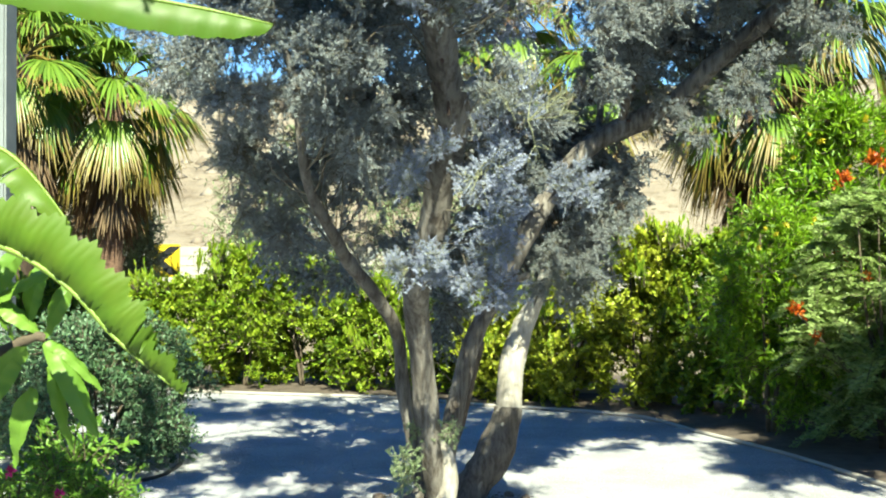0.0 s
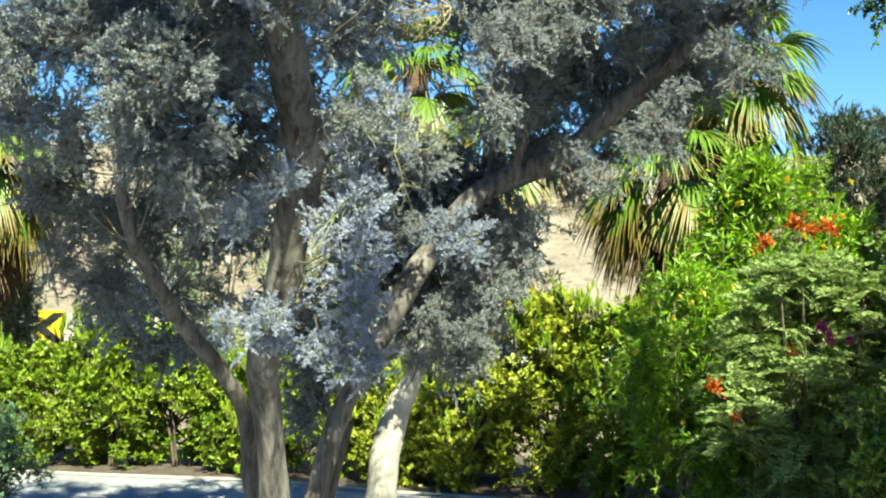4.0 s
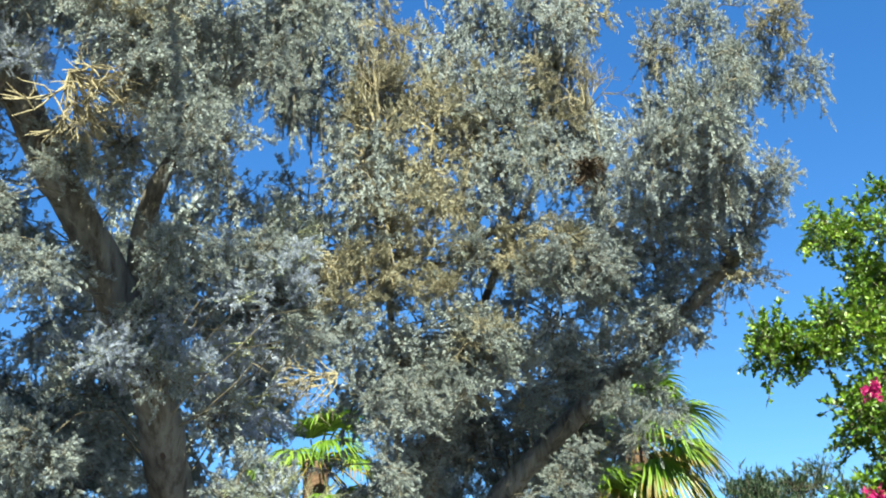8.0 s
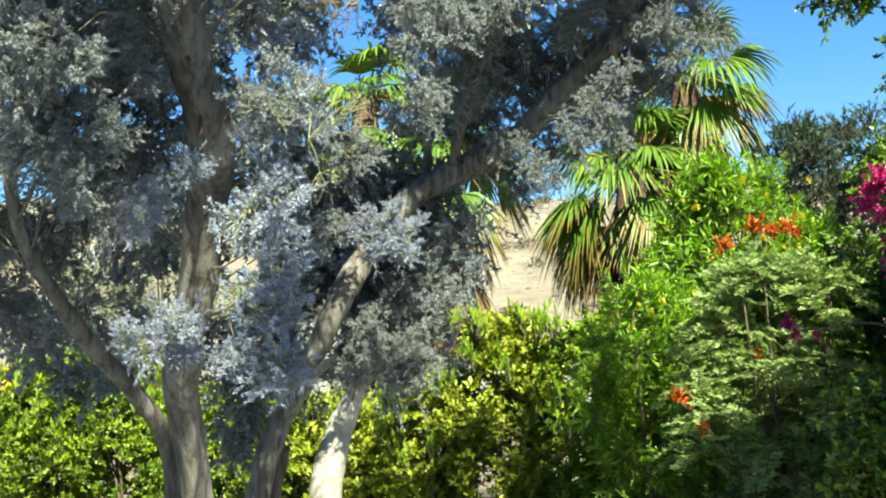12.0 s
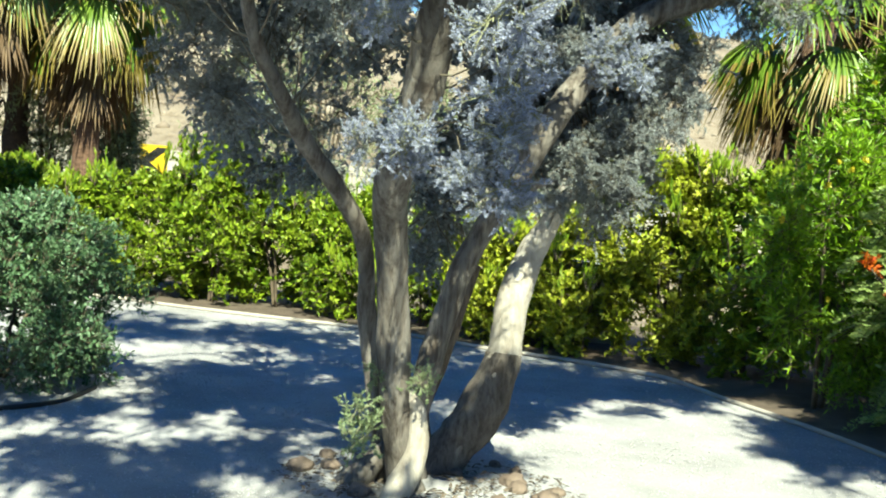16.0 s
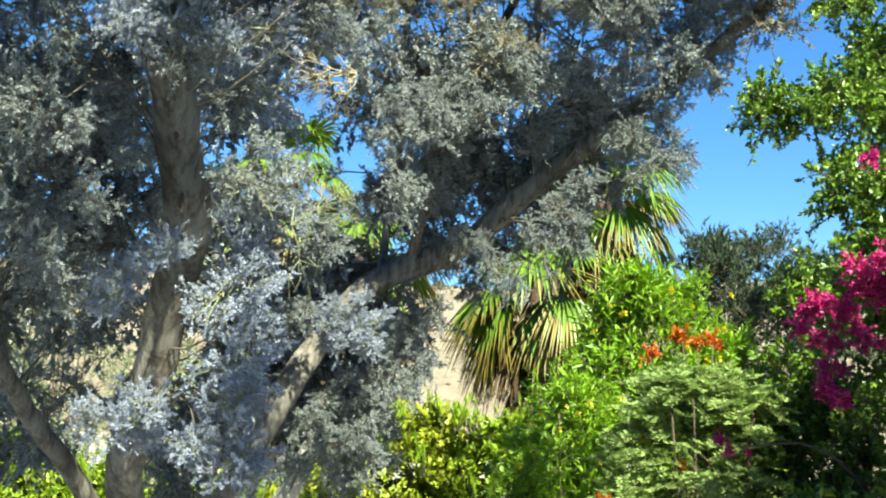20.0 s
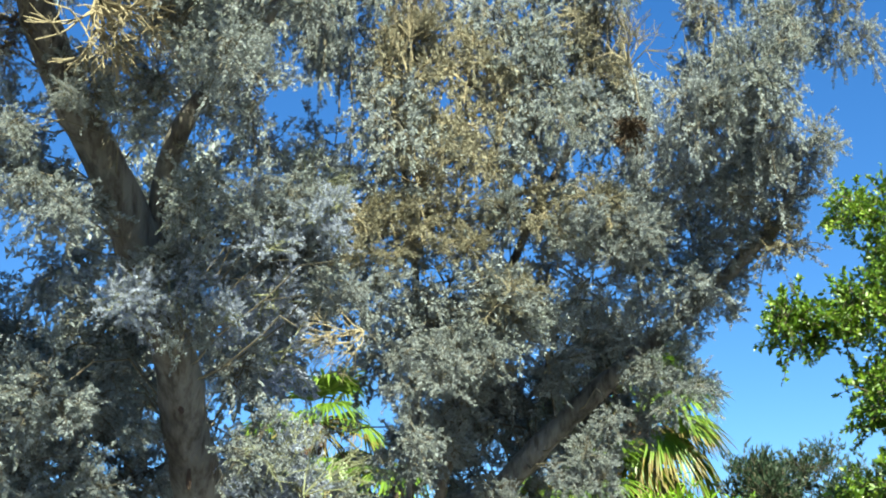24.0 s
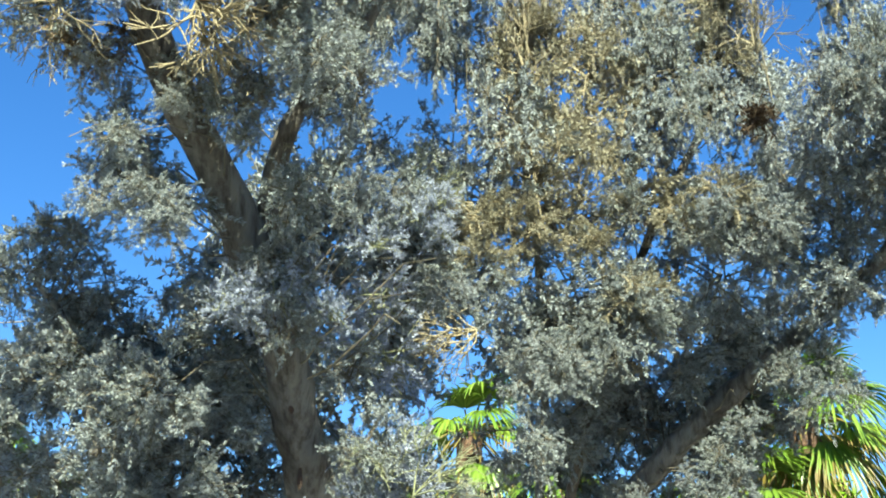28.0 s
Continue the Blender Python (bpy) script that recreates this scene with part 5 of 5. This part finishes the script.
for s in range(6):
    a = s * 1.05
    pts = [(5.6 + 0.08 * math.cos(a), 7.2 + 0.08 * math.sin(a), -0.03), (5.6 + 0.3 * math.cos(a), 7.2 + 0.4 * math.sin(a), 1.4), (5.7 + 0.6 * math.cos(a), 7.3 + 0.6 * math.sin(a), 2.8), (5.8 + 0.8 * math.cos(a), 7.4 + 0.8 * math.sin(a), 4.0)]
    own(limb_mesh("stem", pts, [0.05, 0.04, 0.028, 0.01], M_SHRUB_STEM, 8, 5, 0.1, s), "stem", boug)
# (centre, radii, number of clumps): the mass is made of overlapping lobes;
# those below y 4 are out of view, added to shade the shrubs
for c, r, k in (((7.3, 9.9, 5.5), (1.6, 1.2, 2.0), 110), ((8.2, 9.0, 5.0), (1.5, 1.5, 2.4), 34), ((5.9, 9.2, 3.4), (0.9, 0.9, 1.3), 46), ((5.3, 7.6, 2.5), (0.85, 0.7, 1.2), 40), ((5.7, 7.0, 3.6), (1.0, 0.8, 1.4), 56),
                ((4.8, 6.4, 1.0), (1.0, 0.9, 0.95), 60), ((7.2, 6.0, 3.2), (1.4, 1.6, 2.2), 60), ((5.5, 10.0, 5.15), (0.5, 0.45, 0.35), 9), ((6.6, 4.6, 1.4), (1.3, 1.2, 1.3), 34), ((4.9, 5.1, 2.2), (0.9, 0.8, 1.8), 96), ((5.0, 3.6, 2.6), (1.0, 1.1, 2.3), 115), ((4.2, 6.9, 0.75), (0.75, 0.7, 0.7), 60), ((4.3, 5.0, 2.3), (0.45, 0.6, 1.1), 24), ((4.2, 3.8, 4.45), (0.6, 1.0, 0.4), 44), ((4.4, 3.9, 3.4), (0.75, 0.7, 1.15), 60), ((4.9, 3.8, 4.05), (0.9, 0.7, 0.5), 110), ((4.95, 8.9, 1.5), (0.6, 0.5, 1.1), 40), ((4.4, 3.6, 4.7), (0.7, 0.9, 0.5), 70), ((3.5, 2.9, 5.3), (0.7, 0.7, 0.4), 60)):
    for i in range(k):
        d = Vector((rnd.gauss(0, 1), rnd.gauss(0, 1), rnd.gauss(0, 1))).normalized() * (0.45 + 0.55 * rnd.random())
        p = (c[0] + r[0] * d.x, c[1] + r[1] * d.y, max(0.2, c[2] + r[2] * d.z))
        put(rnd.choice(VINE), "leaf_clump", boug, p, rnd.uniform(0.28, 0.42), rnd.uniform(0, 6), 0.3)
for c, r, k in (((5.05, 6.75, 4.64), 0.32, 7), ((5.25, 6.7, 4.72), 0.2, 3), ((4.64, 6.9, 3.70), 0.24, 4), ((4.68, 6.85, 3.12), 0.35, 7), ((4.03, 7.0, 2.6), 0.22, 7), ((4.28, 6.95, 2.95), 0.28, 9), ((5.29, 6.6, 3.95), 0.28, 5),
                ((5.07, 6.5, 3.35), 0.34, 7), ((3.94, 6.9, 2.22), 0.16, 3), ((3.32, 7.06, 1.72), 0.13, 2), ((3.4, 7.06, 1.7), 0.1, 1), ((4.04, 6.85, 2.5), 0.2, 5), ((3.85, 6.7, 2.07), 0.16, 4), ((4.45, 6.7, 2.6), 0.22, 4), ((4.95, 6.5, 2.7), 0.25, 3), ((5.4, 6.4, 2.9), 0.25, 3)):
    for i in range(k):
        d = Vector((rnd.gauss(0, 1), rnd.gauss(0, 0.7), rnd.gauss(0, 0.8))) * r * 0.62
        put(rnd.choice(BRACT), "bract_spray", boug, Vector(c) + d, r * rnd.uniform(0.3, 0.5), rnd.uniform(0, 6), 0.3, "magenta bracts")
own(limb_mesh("stem", [(4.6, 7.2, 1.2), (4.0, 7.15, 1.7), (3.35, 7.08, 1.7)], [0.014, 0.01, 0.005], M_SHRUB_STEM, 6, 4, 0.1), "stem", boug)

# ---- shrubs and trees beyond the hedge ----
OLE = [sprig_mesh("leaf_spray", 200 + i, 30, 14, 0.2, 0.2, [M_OLEANDER, M_SHRUB_STEM], 0.0, 1.0, 0.6, 0.4, 0.01, 1.0, 0.7) for i in range(3)]
shrub("oleander", (7.3, 14.6, 0.0), 4.75, 1.35, 1.1, "dark green oleander bush standing behind the flowers", "bush", OLE, 130, 0.46, 0.3, 7, clump_name="leaf_spray", top_power=0.4)
shrub("oleander", (9.6, 15.4, 0.0), 4.6, 1.4, 1.2, "dark green oleander bush beside its neighbour", "bush", OLE, 50, 0.5, 0.3, 5, clump_name="leaf_spray", top_power=0.4)
PALO = [sprig_mesh("leaf_spray", 210 + i, 34, 13, 0.14, 0.25, [M_PALO, M_SHRUB_STEM], 0.4, 1.0, 0.8, 0.4, 0.01) for i in range(3)]
for x, y, h, r in ((-7.4, 21.0, 2.7, 0.8), (-6.2, 21.3, 2.1, 0.42), (-9.6, 20.6, 3.2, 1.3), (-3.6, 20.0, 3.0, 1.15), (-2.2, 18.6, 3.8, 1.2), (-0.6, 18.3, 2.9, 1.0), (0.8, 19.0, 3.2, 1.0)):
    shrub("desert_tree", (x, y, land(x, y) - 0.05), h, r, r, "small pale feathery desert tree beside the road", "tree", PALO, 30, 0.55, 0.5, 5, clump_name="leaf_spray", top_power=0.6)


# ---- fan palms ----
def fan_frond(name, seed, el, blade=0.8, petiole=0.95, dead=False, yellow=0.0, segs=30, span=2.5, droop=0.5):
    """One fan leaf on its stalk, leaving the crown at the elevation el; the tips of its segments hang."""
    g = np.random.default_rng(seed)
    t = np.linspace(0, 1, 6)[:, None]
    d0 = np.array([math.cos(el), 0, math.sin(el)])
    sag = -0.28 if not dead else -0.12
    c = d0 * petiole * t + np.array([0, 0, sag]) * t ** 2
    end, way = c[-1], unit(c[-1] - c[-2])
    sa = stick_arrays(c[:-1], c[1:], 0.024, 0.018)
    side = np.array([0, 1.0, 0])
    nrm = np.cross(side, way)
    vs, fs, ix = [], [], []
    for k in range(segs):
        a = (k / (segs - 1) - 0.5) * span * g.uniform(0.97, 1.03)
        dr = unit(way * math.cos(a) + side * math.sin(a) + nrm * (-0.16 * abs(math.sin(a)) + g.normal() * 0.05))
        L = blade * (0.72 + 0.28 * math.cos(a * 0.7)) * g.uniform(0.9, 1.06)
        across = unit(np.cross(dr, nrm) + g.normal(size=3) * 0.12)
        wid = L * span / segs * 0.52
        hang = np.array([0, 0, -1.0]) * droop * g.uniform(0.7, 1.35)
        o = len(vs)
        for j, (s, w) in enumerate(((0.04, 0.15), (0.35, 0.75), (0.6, 0.85), (0.82, 0.5), (1.0, 0.06))):
            q = end + dr * L * s + hang * L * max(0, s - 0.35) ** 1.6 * 1.5
            lift = nrm * wid * w * 0.55
            vs += [q - across * wid * w, q + lift, q + across * wid * w]
            if j:
                b = o + 3 * j
                for m in (0, 1):
                    fs += [(b - 3 + m, b - 2 + m, b + 1 + m), (b - 3 + m, b + 1 + m, b + m)]
                    tip = yellow > 0 and (s > 0.95 - 0.55 * yellow * g.uniform(0.6, 1.3))
                    ix += [2 if dead else (1 if tip else 0)] * 2
    v, f, _ = merge((np.array(vs), np.array(fs)), sa)
    idx = np.concatenate([np.array(ix), np.full(len(sa[1]), 2 if dead else 1)])
    return np_mesh(name, v, f, [M_FROND, M_FRONDTIP, M_DEADFROND], idx)


LIVE = [(e, [fan_frond("frond", 300 + 10 * i + j, e, 0.85, 0.85, False, max(0, 0.12 - e * 0.3), droop=0.6 + 0.25 * j) for j in range(2)]) for i, e in enumerate((1.25, 0.85, 0.45, 0.1, -0.3))]
AGED = [(e, [fan_frond("yellowing_frond", 360 + 10 * i + j, e, 0.82, 0.8, False, 0.25, droop=0.9) for j in range(2)]) for i, e in enumerate((-0.5, -0.8))]
DEAD = [(e, [fan_frond("dead_frond", 390 + 10 * i + j, e, 0.62, 0.6, True, 0, 16, 1.5, 0.8) for j in range(2)]) for i, e in enumerate((-0.95, -1.2, -1.4))]
prnd = random.Random(33)


def fan_palm(place, crown_z, label, live=20, aged=10, dead=24, scale=1.0, skirt=1.6, bark=None, radius=0.2):
    x, y, z = place
    p = thing("fan_palm", place, label, "palm tree", "fan palms beyond the hedge")
    h = crown_z - z
    lean = prnd.uniform(-0.15, 0.15)
    part("trunk", limb_mesh("trunk", [(0, 0, -0.1), (lean * 0.3, 0, h * 0.35), (lean, 0, h * 0.7), (0, 0, h)], [radius * 1.25, radius, radius * 0.95, radius * 1.1], bark or M_PALMTRUNK, 14, 8, 0.12, x), None, p)
    # old leaf bases ring the trunk
    boot = bmesh.new()
    bmesh.ops.create_cone(boot, cap_ends=True, segments=5, radius1=0.055, radius2=0.012, depth=0.22)
    bme = bpy.data.meshes.new("leaf_base")
    boot.to_mesh(bme)
    boot.free()
    bme.materials.append(bark or M_PALMTRUNK)
    for i in range(34):
        a, f = i * 2.4, i / 34
        ob = part("leaf_base", bme, None, p)
        ob.matrix_basis = Matrix.Translation((math.cos(a) * radius * 1.0 + lean * min(1, f * 1.4), math.sin(a) * radius * 1.0, h * (0.25 + 0.6 * f))) @ Euler((0, 0.5, a)).to_matrix().to_4x4()
    for sets, count, name in ((LIVE, live, "frond"), (AGED, aged, "yellowing_frond"), (DEAD, dead, "dead_frond")):
        for i in range(count):
            e, ms = sets[i % len(sets)]
            ob = part(name, prnd.choice(ms), None, p)
            zz = h + prnd.uniform(-0.1, 0.1)
            if name == "dead_frond":
                zz = h - 0.1 - skirt * (i / count) * 0.62
            a = i * 2.399 + prnd.uniform(-0.25, 0.25)
            s = scale * prnd.uniform(0.85, 1.12)
            ob.matrix_basis = Matrix.LocRotScale((math.cos(a) * radius * 0.7, math.sin(a) * radius * 0.7, zz), Euler((prnd.uniform(-0.15, 0.15), prnd.uniform(-0.12, 0.12), a)), (s, s, s))
    return p


fan_palm((-6.25, 19.5, 0.6), 4.75, "fan palm with yellow-tipped fronds and a brown skirt", 20, 14, 34, 1.0, 1.9)
fan_palm((-7.6, 18.6, 0.45), 5.3, "fan palm beside another palm, shade painted into its dark trunk", 22, 10, 26, 1.0, 2.2, M_PALMSHADE)
fan_palm((-7.94, 20.8, 0.65), 6.17, "fan palm crowded behind its neighbours", 30, 10, 22, 1.05, 2.0, M_PALMSHADE)
fan_palm((-9.2, 19.6, 0.6), 6.6, "taller fan palm with a full green crown", 24, 8, 20, 1.05, 2.0, M_PALMSHADE)
fan_palm((5.1, 16.9, 0.25), 4.55, "fan palm with pale drooping fronds and a brown skirt", 16, 14, 40, 1.0, 2.4)
fan_palm((6.3, 17.9, 0.4), 6.2, "fan palm with glossy fronds spread against the sky", 22, 8, 20, 1.0, 1.6)
fan_palm((2.3, 17.4, 0.3), 4.9, "fan palm with a long brown skirt of dead fronds", 12, 4, 44, 0.85, 3.1, M_PALMSHADE)
fan_palm((1.1, 19.3, 0.55), 6.3, "tall fan palm half hidden behind the eucalyptus", 20, 8, 16, 0.95, 1.6)

# ---- plants beside the viewer ----
def broad_leaf(name, ribs, half, mat, seed, fold=0.5, tears=0.35, ends=(0.5, 0.25), ripple=0.004, twist=0.0):
    """A long broad leaf along a curved rib: two blades with slits, folded about the rib."""
    c = smooth_path(ribs, 14)
    n = len(c)
    d = unit(np.gradient(c, axis=0))
    side = unit(np.cross(d, [0, 0, 1.0]))
    up = np.cross(side, d)
    side, up = side * math.cos(twist) - up * math.sin(twist), up * math.cos(twist) + side * math.sin(twist)
    g = random.Random(seed)
    vs, fs = [], []
    for s in (-1, 1):
        i = 0
        while i < n - 1:
            run = 1 + int(g.expovariate(tears) if tears else n)
            j = min(n - 1, i + max(2, run))
            f = fold + g.uniform(-0.4, 0.35) * (1 if tears else 0.2)
            wide = g.uniform(0.78, 1.15) if tears else 1.0
            base = len(vs)
            for k in range(i, j + 1):
                u = k / (n - 1)
                w = half * wide * (min(1, (u / ends[0]) ** 0.6 + 0.3) if u < ends[0] else 1) * (1 if u < 1 - ends[1] else max(0.04, math.sqrt(max(0, 1 - ((u - 1 + ends[1]) / ends[1]) ** 2))))
                lag = -0.22 * w * (1 if k == j and j < n - 1 else 0)
                for m, q in enumerate((0.0, 0.33, 0.67, 1.0)):
                    bend = f * (0.45 + 0.75 * q)
                    o = side[k] * s * math.cos(bend) - up[k] * math.sin(bend)
                    vs.append(c[k] + o * w * q + up[k] * (ripple * (math.sin(k * 0.7 + m * 0.4) + (0.55 if k % 2 else -0.55)) * min(1, q * 2)) + d[k] * (lag * q - 0.05 * w * q))
            for k in range(j - i):
                for m in range(3):
                    a = base + k * 4 + m
                    fs.append((a, a + 1, a + 5, a + 4))
            i = j
    return np_mesh(name, vs, fs, mat, smooth=True)


banana = thing("banana_plant", (-2.25, 1.15, 0), "banana plant with broad torn arching leaves", "plant")
own(limb_mesh("stem", [(-2.25, 1.15, -0.03), (-2.22, 1.15, 0.6), (-2.18, 1.14, 1.2), (-2.1, 1.13, 1.7)], [0.10, 0.09, 0.075, 0.05], M_BANANARIB, 12, 5, 0.04), "stem", banana)
# (rib, half width, fold, tears, twist, where it widens and narrows, ripple)
LEAVES = (([(-2.1, 1.13, 1.7), (-1.9, 1.36, 1.8), (-1.78, 1.42, 1.82), (-1.62, 1.42, 1.80), (-1.5, 1.42, 1.78), (-1.38, 1.42, 1.73), (-1.26, 1.42, 1.64), (-1.16, 1.42, 1.53), (-1.07, 1.42, 1.45), (-0.97, 1.42, 1.37)], 0.135, -1.15, 0.07, 0.0, (0.22, 0.45), 0.014),
          ([(-2.1, 1.13, 1.7), (-2.05, 1.6, 2.4), (-1.85, 2.0, 2.64), (-1.55, 2.1, 2.645), (-1.31, 2.12, 2.60), (-1.11, 2.15, 2.57), (-0.97, 2.17, 2.545), (-0.84, 2.2, 2.52)], 0.11, 0.55, 0.0, 0.7, (0.4, 0.4), 0.004),
          ([(-2.1, 1.13, 1.7), (-2.0, 1.45, 1.86), (-1.9, 1.6, 1.94), (-1.76, 1.6, 2.03), (-1.63, 1.6, 2.06), (-1.52, 1.6, 2.04), (-1.43, 1.6, 1.96), (-1.33, 1.6, 1.83)], 0.085, 0.75, 0.06, 0.35, (0.3, 0.4), 0.006),
          ([(-2.1, 1.13, 1.7), (-2.0, 1.5, 1.72), (-1.85, 1.66, 1.80), (-1.7, 1.68, 1.74), (-1.6, 1.68, 1.62)], 0.09, 0.4, 0.08, 0.85, (0.5, 0.25), 0.004),
          ([(-2.1, 1.13, 1.7), (-2.35, 1.0, 2.3), (-2.7, 0.8, 2.7), (-3.1, 0.6, 2.6)], 0.2, 0.4, 0.1, 0.85, (0.5, 0.25), 0.004))
for i, (rib, half, fold, tears, twist, grow, ripple) in enumerate(LEAVES):
    blade = own(broad_leaf("leaf", rib, half, M_BANANA, 5 + i, fold, tears, grow, ripple, twist), "leaf", banana, "broad leaf torn along its side veins" if tears else "broad smooth yellow-green leaf")
    part("rib", limb_mesh("rib", rib, [0.016, 0.012, 0.009, 0.007, 0.003], M_BANANARIB, 7, 6, 0.02), None, blade, "pale yellow-green midrib")
own(limb_mesh("leaf_stalk", [(-2.1, 1.13, 1.7), (-1.85, 1.3, 1.93), (-1.62, 1.36, 1.955), (-1.47, 1.37, 1.92)], [0.03, 0.024, 0.018, 0.014], M_BANANARIB, 9, 6, 0.03), "leaf_stalk", banana, "thick yellow-green leaf stalk")

plum = thing("lance_leaf_plant", (-1.72, 2.05, 0), "leggy plant with long glossy lance-shaped leaves", "plant")
for pts in ([(-1.95, 2.05, -0.03), (-2.0, 2.03, 0.7), (-1.91, 2.0, 1.23), (-1.8, 2.0, 1.33), (-1.71, 2.0, 1.41), (-1.58, 2.0, 1.48), (-1.53, 2.0, 1.48)], [(-1.8, 2.0, 1.33), (-1.75, 2.0, 1.49), (-1.73, 2.0, 1.57)],
            [(-1.97, 2.03, 0.9), (-2.05, 2.08, 1.2), (-2.0, 2.1, 1.55)]):
    own(limb_mesh("stem", pts, [0.03, 0.024, 0.014], M_SHRUB_STEM, 8, 5, 0.08), "stem", plum)
# leaves: foot, tip, half width
for i, (x0, y0, z0, x1, y1, z1, half) in enumerate((
        (-1.59, 2, 1.44, -1.7, 1.96, 1.27, 0.065), (-1.57, 2, 1.32, -1.63, 2.02, 1.06, 0.051), (-1.53, 2, 1.47, -1.36, 1.99, 1.17, 0.058), (-1.52, 2, 1.39, -1.45, 2.03, 1.12,
        0.041), (-1.73, 2, 1.57, -1.89, 2.03, 1.75, 0.051), (-1.73, 2, 1.57, -1.76, 1.93, 1.79, 0.048), (-1.73, 2, 1.57, -1.67, 1.92, 1.78, 0.045), (-1.73, 2, 1.57, -1.63,
        2.07, 1.76, 0.051), (-1.73, 2, 1.57, -1.48, 1.97, 1.71, 0.045), (-1.73, 2, 1.57, -1.88, 1.96, 1.46, 0.058), (-1.73, 2, 1.57, -1.86, 2.1, 1.32, 0.062), (-1.73, 2, 1.57,
        -1.55, 2, 1.5, 0.048), (-1.59, 2, 1.53, -1.55, 2.07, 1.72, 0.045), (-1.54, 2, 1.48, -1.45, 2.01, 1.65, 0.045), (-1.79, 2, 1.56, -2.03, 2.04, 1.56, 0.055), (-1.71, 2,
        1.41, -1.83, 1.95, 1.25, 0.058), (-1.8, 2, 1.33, -2, 2.03, 1.42, 0.055), (-1.63, 2, 1.47, -1.68, 2.08, 1.62, 0.045), (-1.69, 2, 1.43, -1.76, 2.01, 1.15, 0.048), (-1.86,
        2, 1.27, -1.98, 2.05, 1.07, 0.051), (-1.54, 2, 1.46, -1.36, 2.04, 1.31, 0.034))):
    bow = 0.035 if z1 < z0 else 0.01
    rib = [(x0, y0, z0), (x0 * 0.65 + x1 * 0.35, y0 * 0.65 + y1 * 0.35 - 0.02, z0 * 0.65 + z1 * 0.35 + bow), (x0 * 0.3 + x1 * 0.7, y0 * 0.3 + y1 * 0.7 - 0.02, z0 * 0.3 + z1 * 0.7 + bow * 0.7), (x1, y1, z1)]
    own(broad_leaf("leaf", rib, half * 0.72, M_PLUM, 80 + i, 0.28, 0, (0.55, 0.42), 0.003, 1.1 + 0.35 * math.sin(i * 2.1)), "leaf", plum)
for i in range(13):
    a, e, L = i * 2.399, 0.8 - 2.2 * i / 13, rnd.uniform(0.26, 0.38)
    dx, dy = math.cos(a), math.sin(a)
    rib = [(-2.0, 2.1, 1.55), (-2.0 + dx * L * 0.4, 2.1 + dy * L * 0.4, 1.58 + L * 0.45 * math.sin(e)), (-2.0 + dx * L * 0.75, 2.1 + dy * L * 0.75, 1.53 + L * 0.7 * math.sin(e)), (-2.0 + dx * L * 0.95, 2.1 + dy * L * 0.95, 1.39 + L * 0.8 * math.sin(e))]
    own(broad_leaf("leaf", rib, rnd.uniform(0.042, 0.06), M_PLUM, 50 + i, 0.3, 0, (0.6, 0.5), 0.003), "leaf", plum)
SMALL = [sprig_mesh("leaf_clump", 220 + i, 26, 14, 0.18, 0.35, [M_PLUM, M_SHRUB_STEM], 0.1, 1.0, 0.8, 0.4, 0.012) for i in range(2)]
low = shrub("low_flowering_shrub", (-2.0, 2.75, 0), 1.0, 0.72, 0.5, "low leafy shrub with a few small red flowers", "shrub", SMALL, 64, 0.2, 0.1, 4)
shrub("low_flowering_shrub", (-2.3, 3.8, 0), 0.7, 0.5, 0.45, "low leafy shrub at the edge of the gravel", "shrub", SMALL, 26, 0.2, 0.1, 4)
RED = sprig_mesh("flower", 230, 6, 4, 0.7, 0.8, [M_PINK, M_PLUM], -0.2, 0.6, 0.8, 0.3, 0.03)
for p in ((-1.52, 2.45, 0.74), (-1.62, 2.4, 0.9), (-1.66, 2.5, 0.62), (-1.8, 2.42, 0.98)):
    put(RED, "flower", low, p, 0.028, rnd.uniform(0, 6), 0.2, "small red flower")
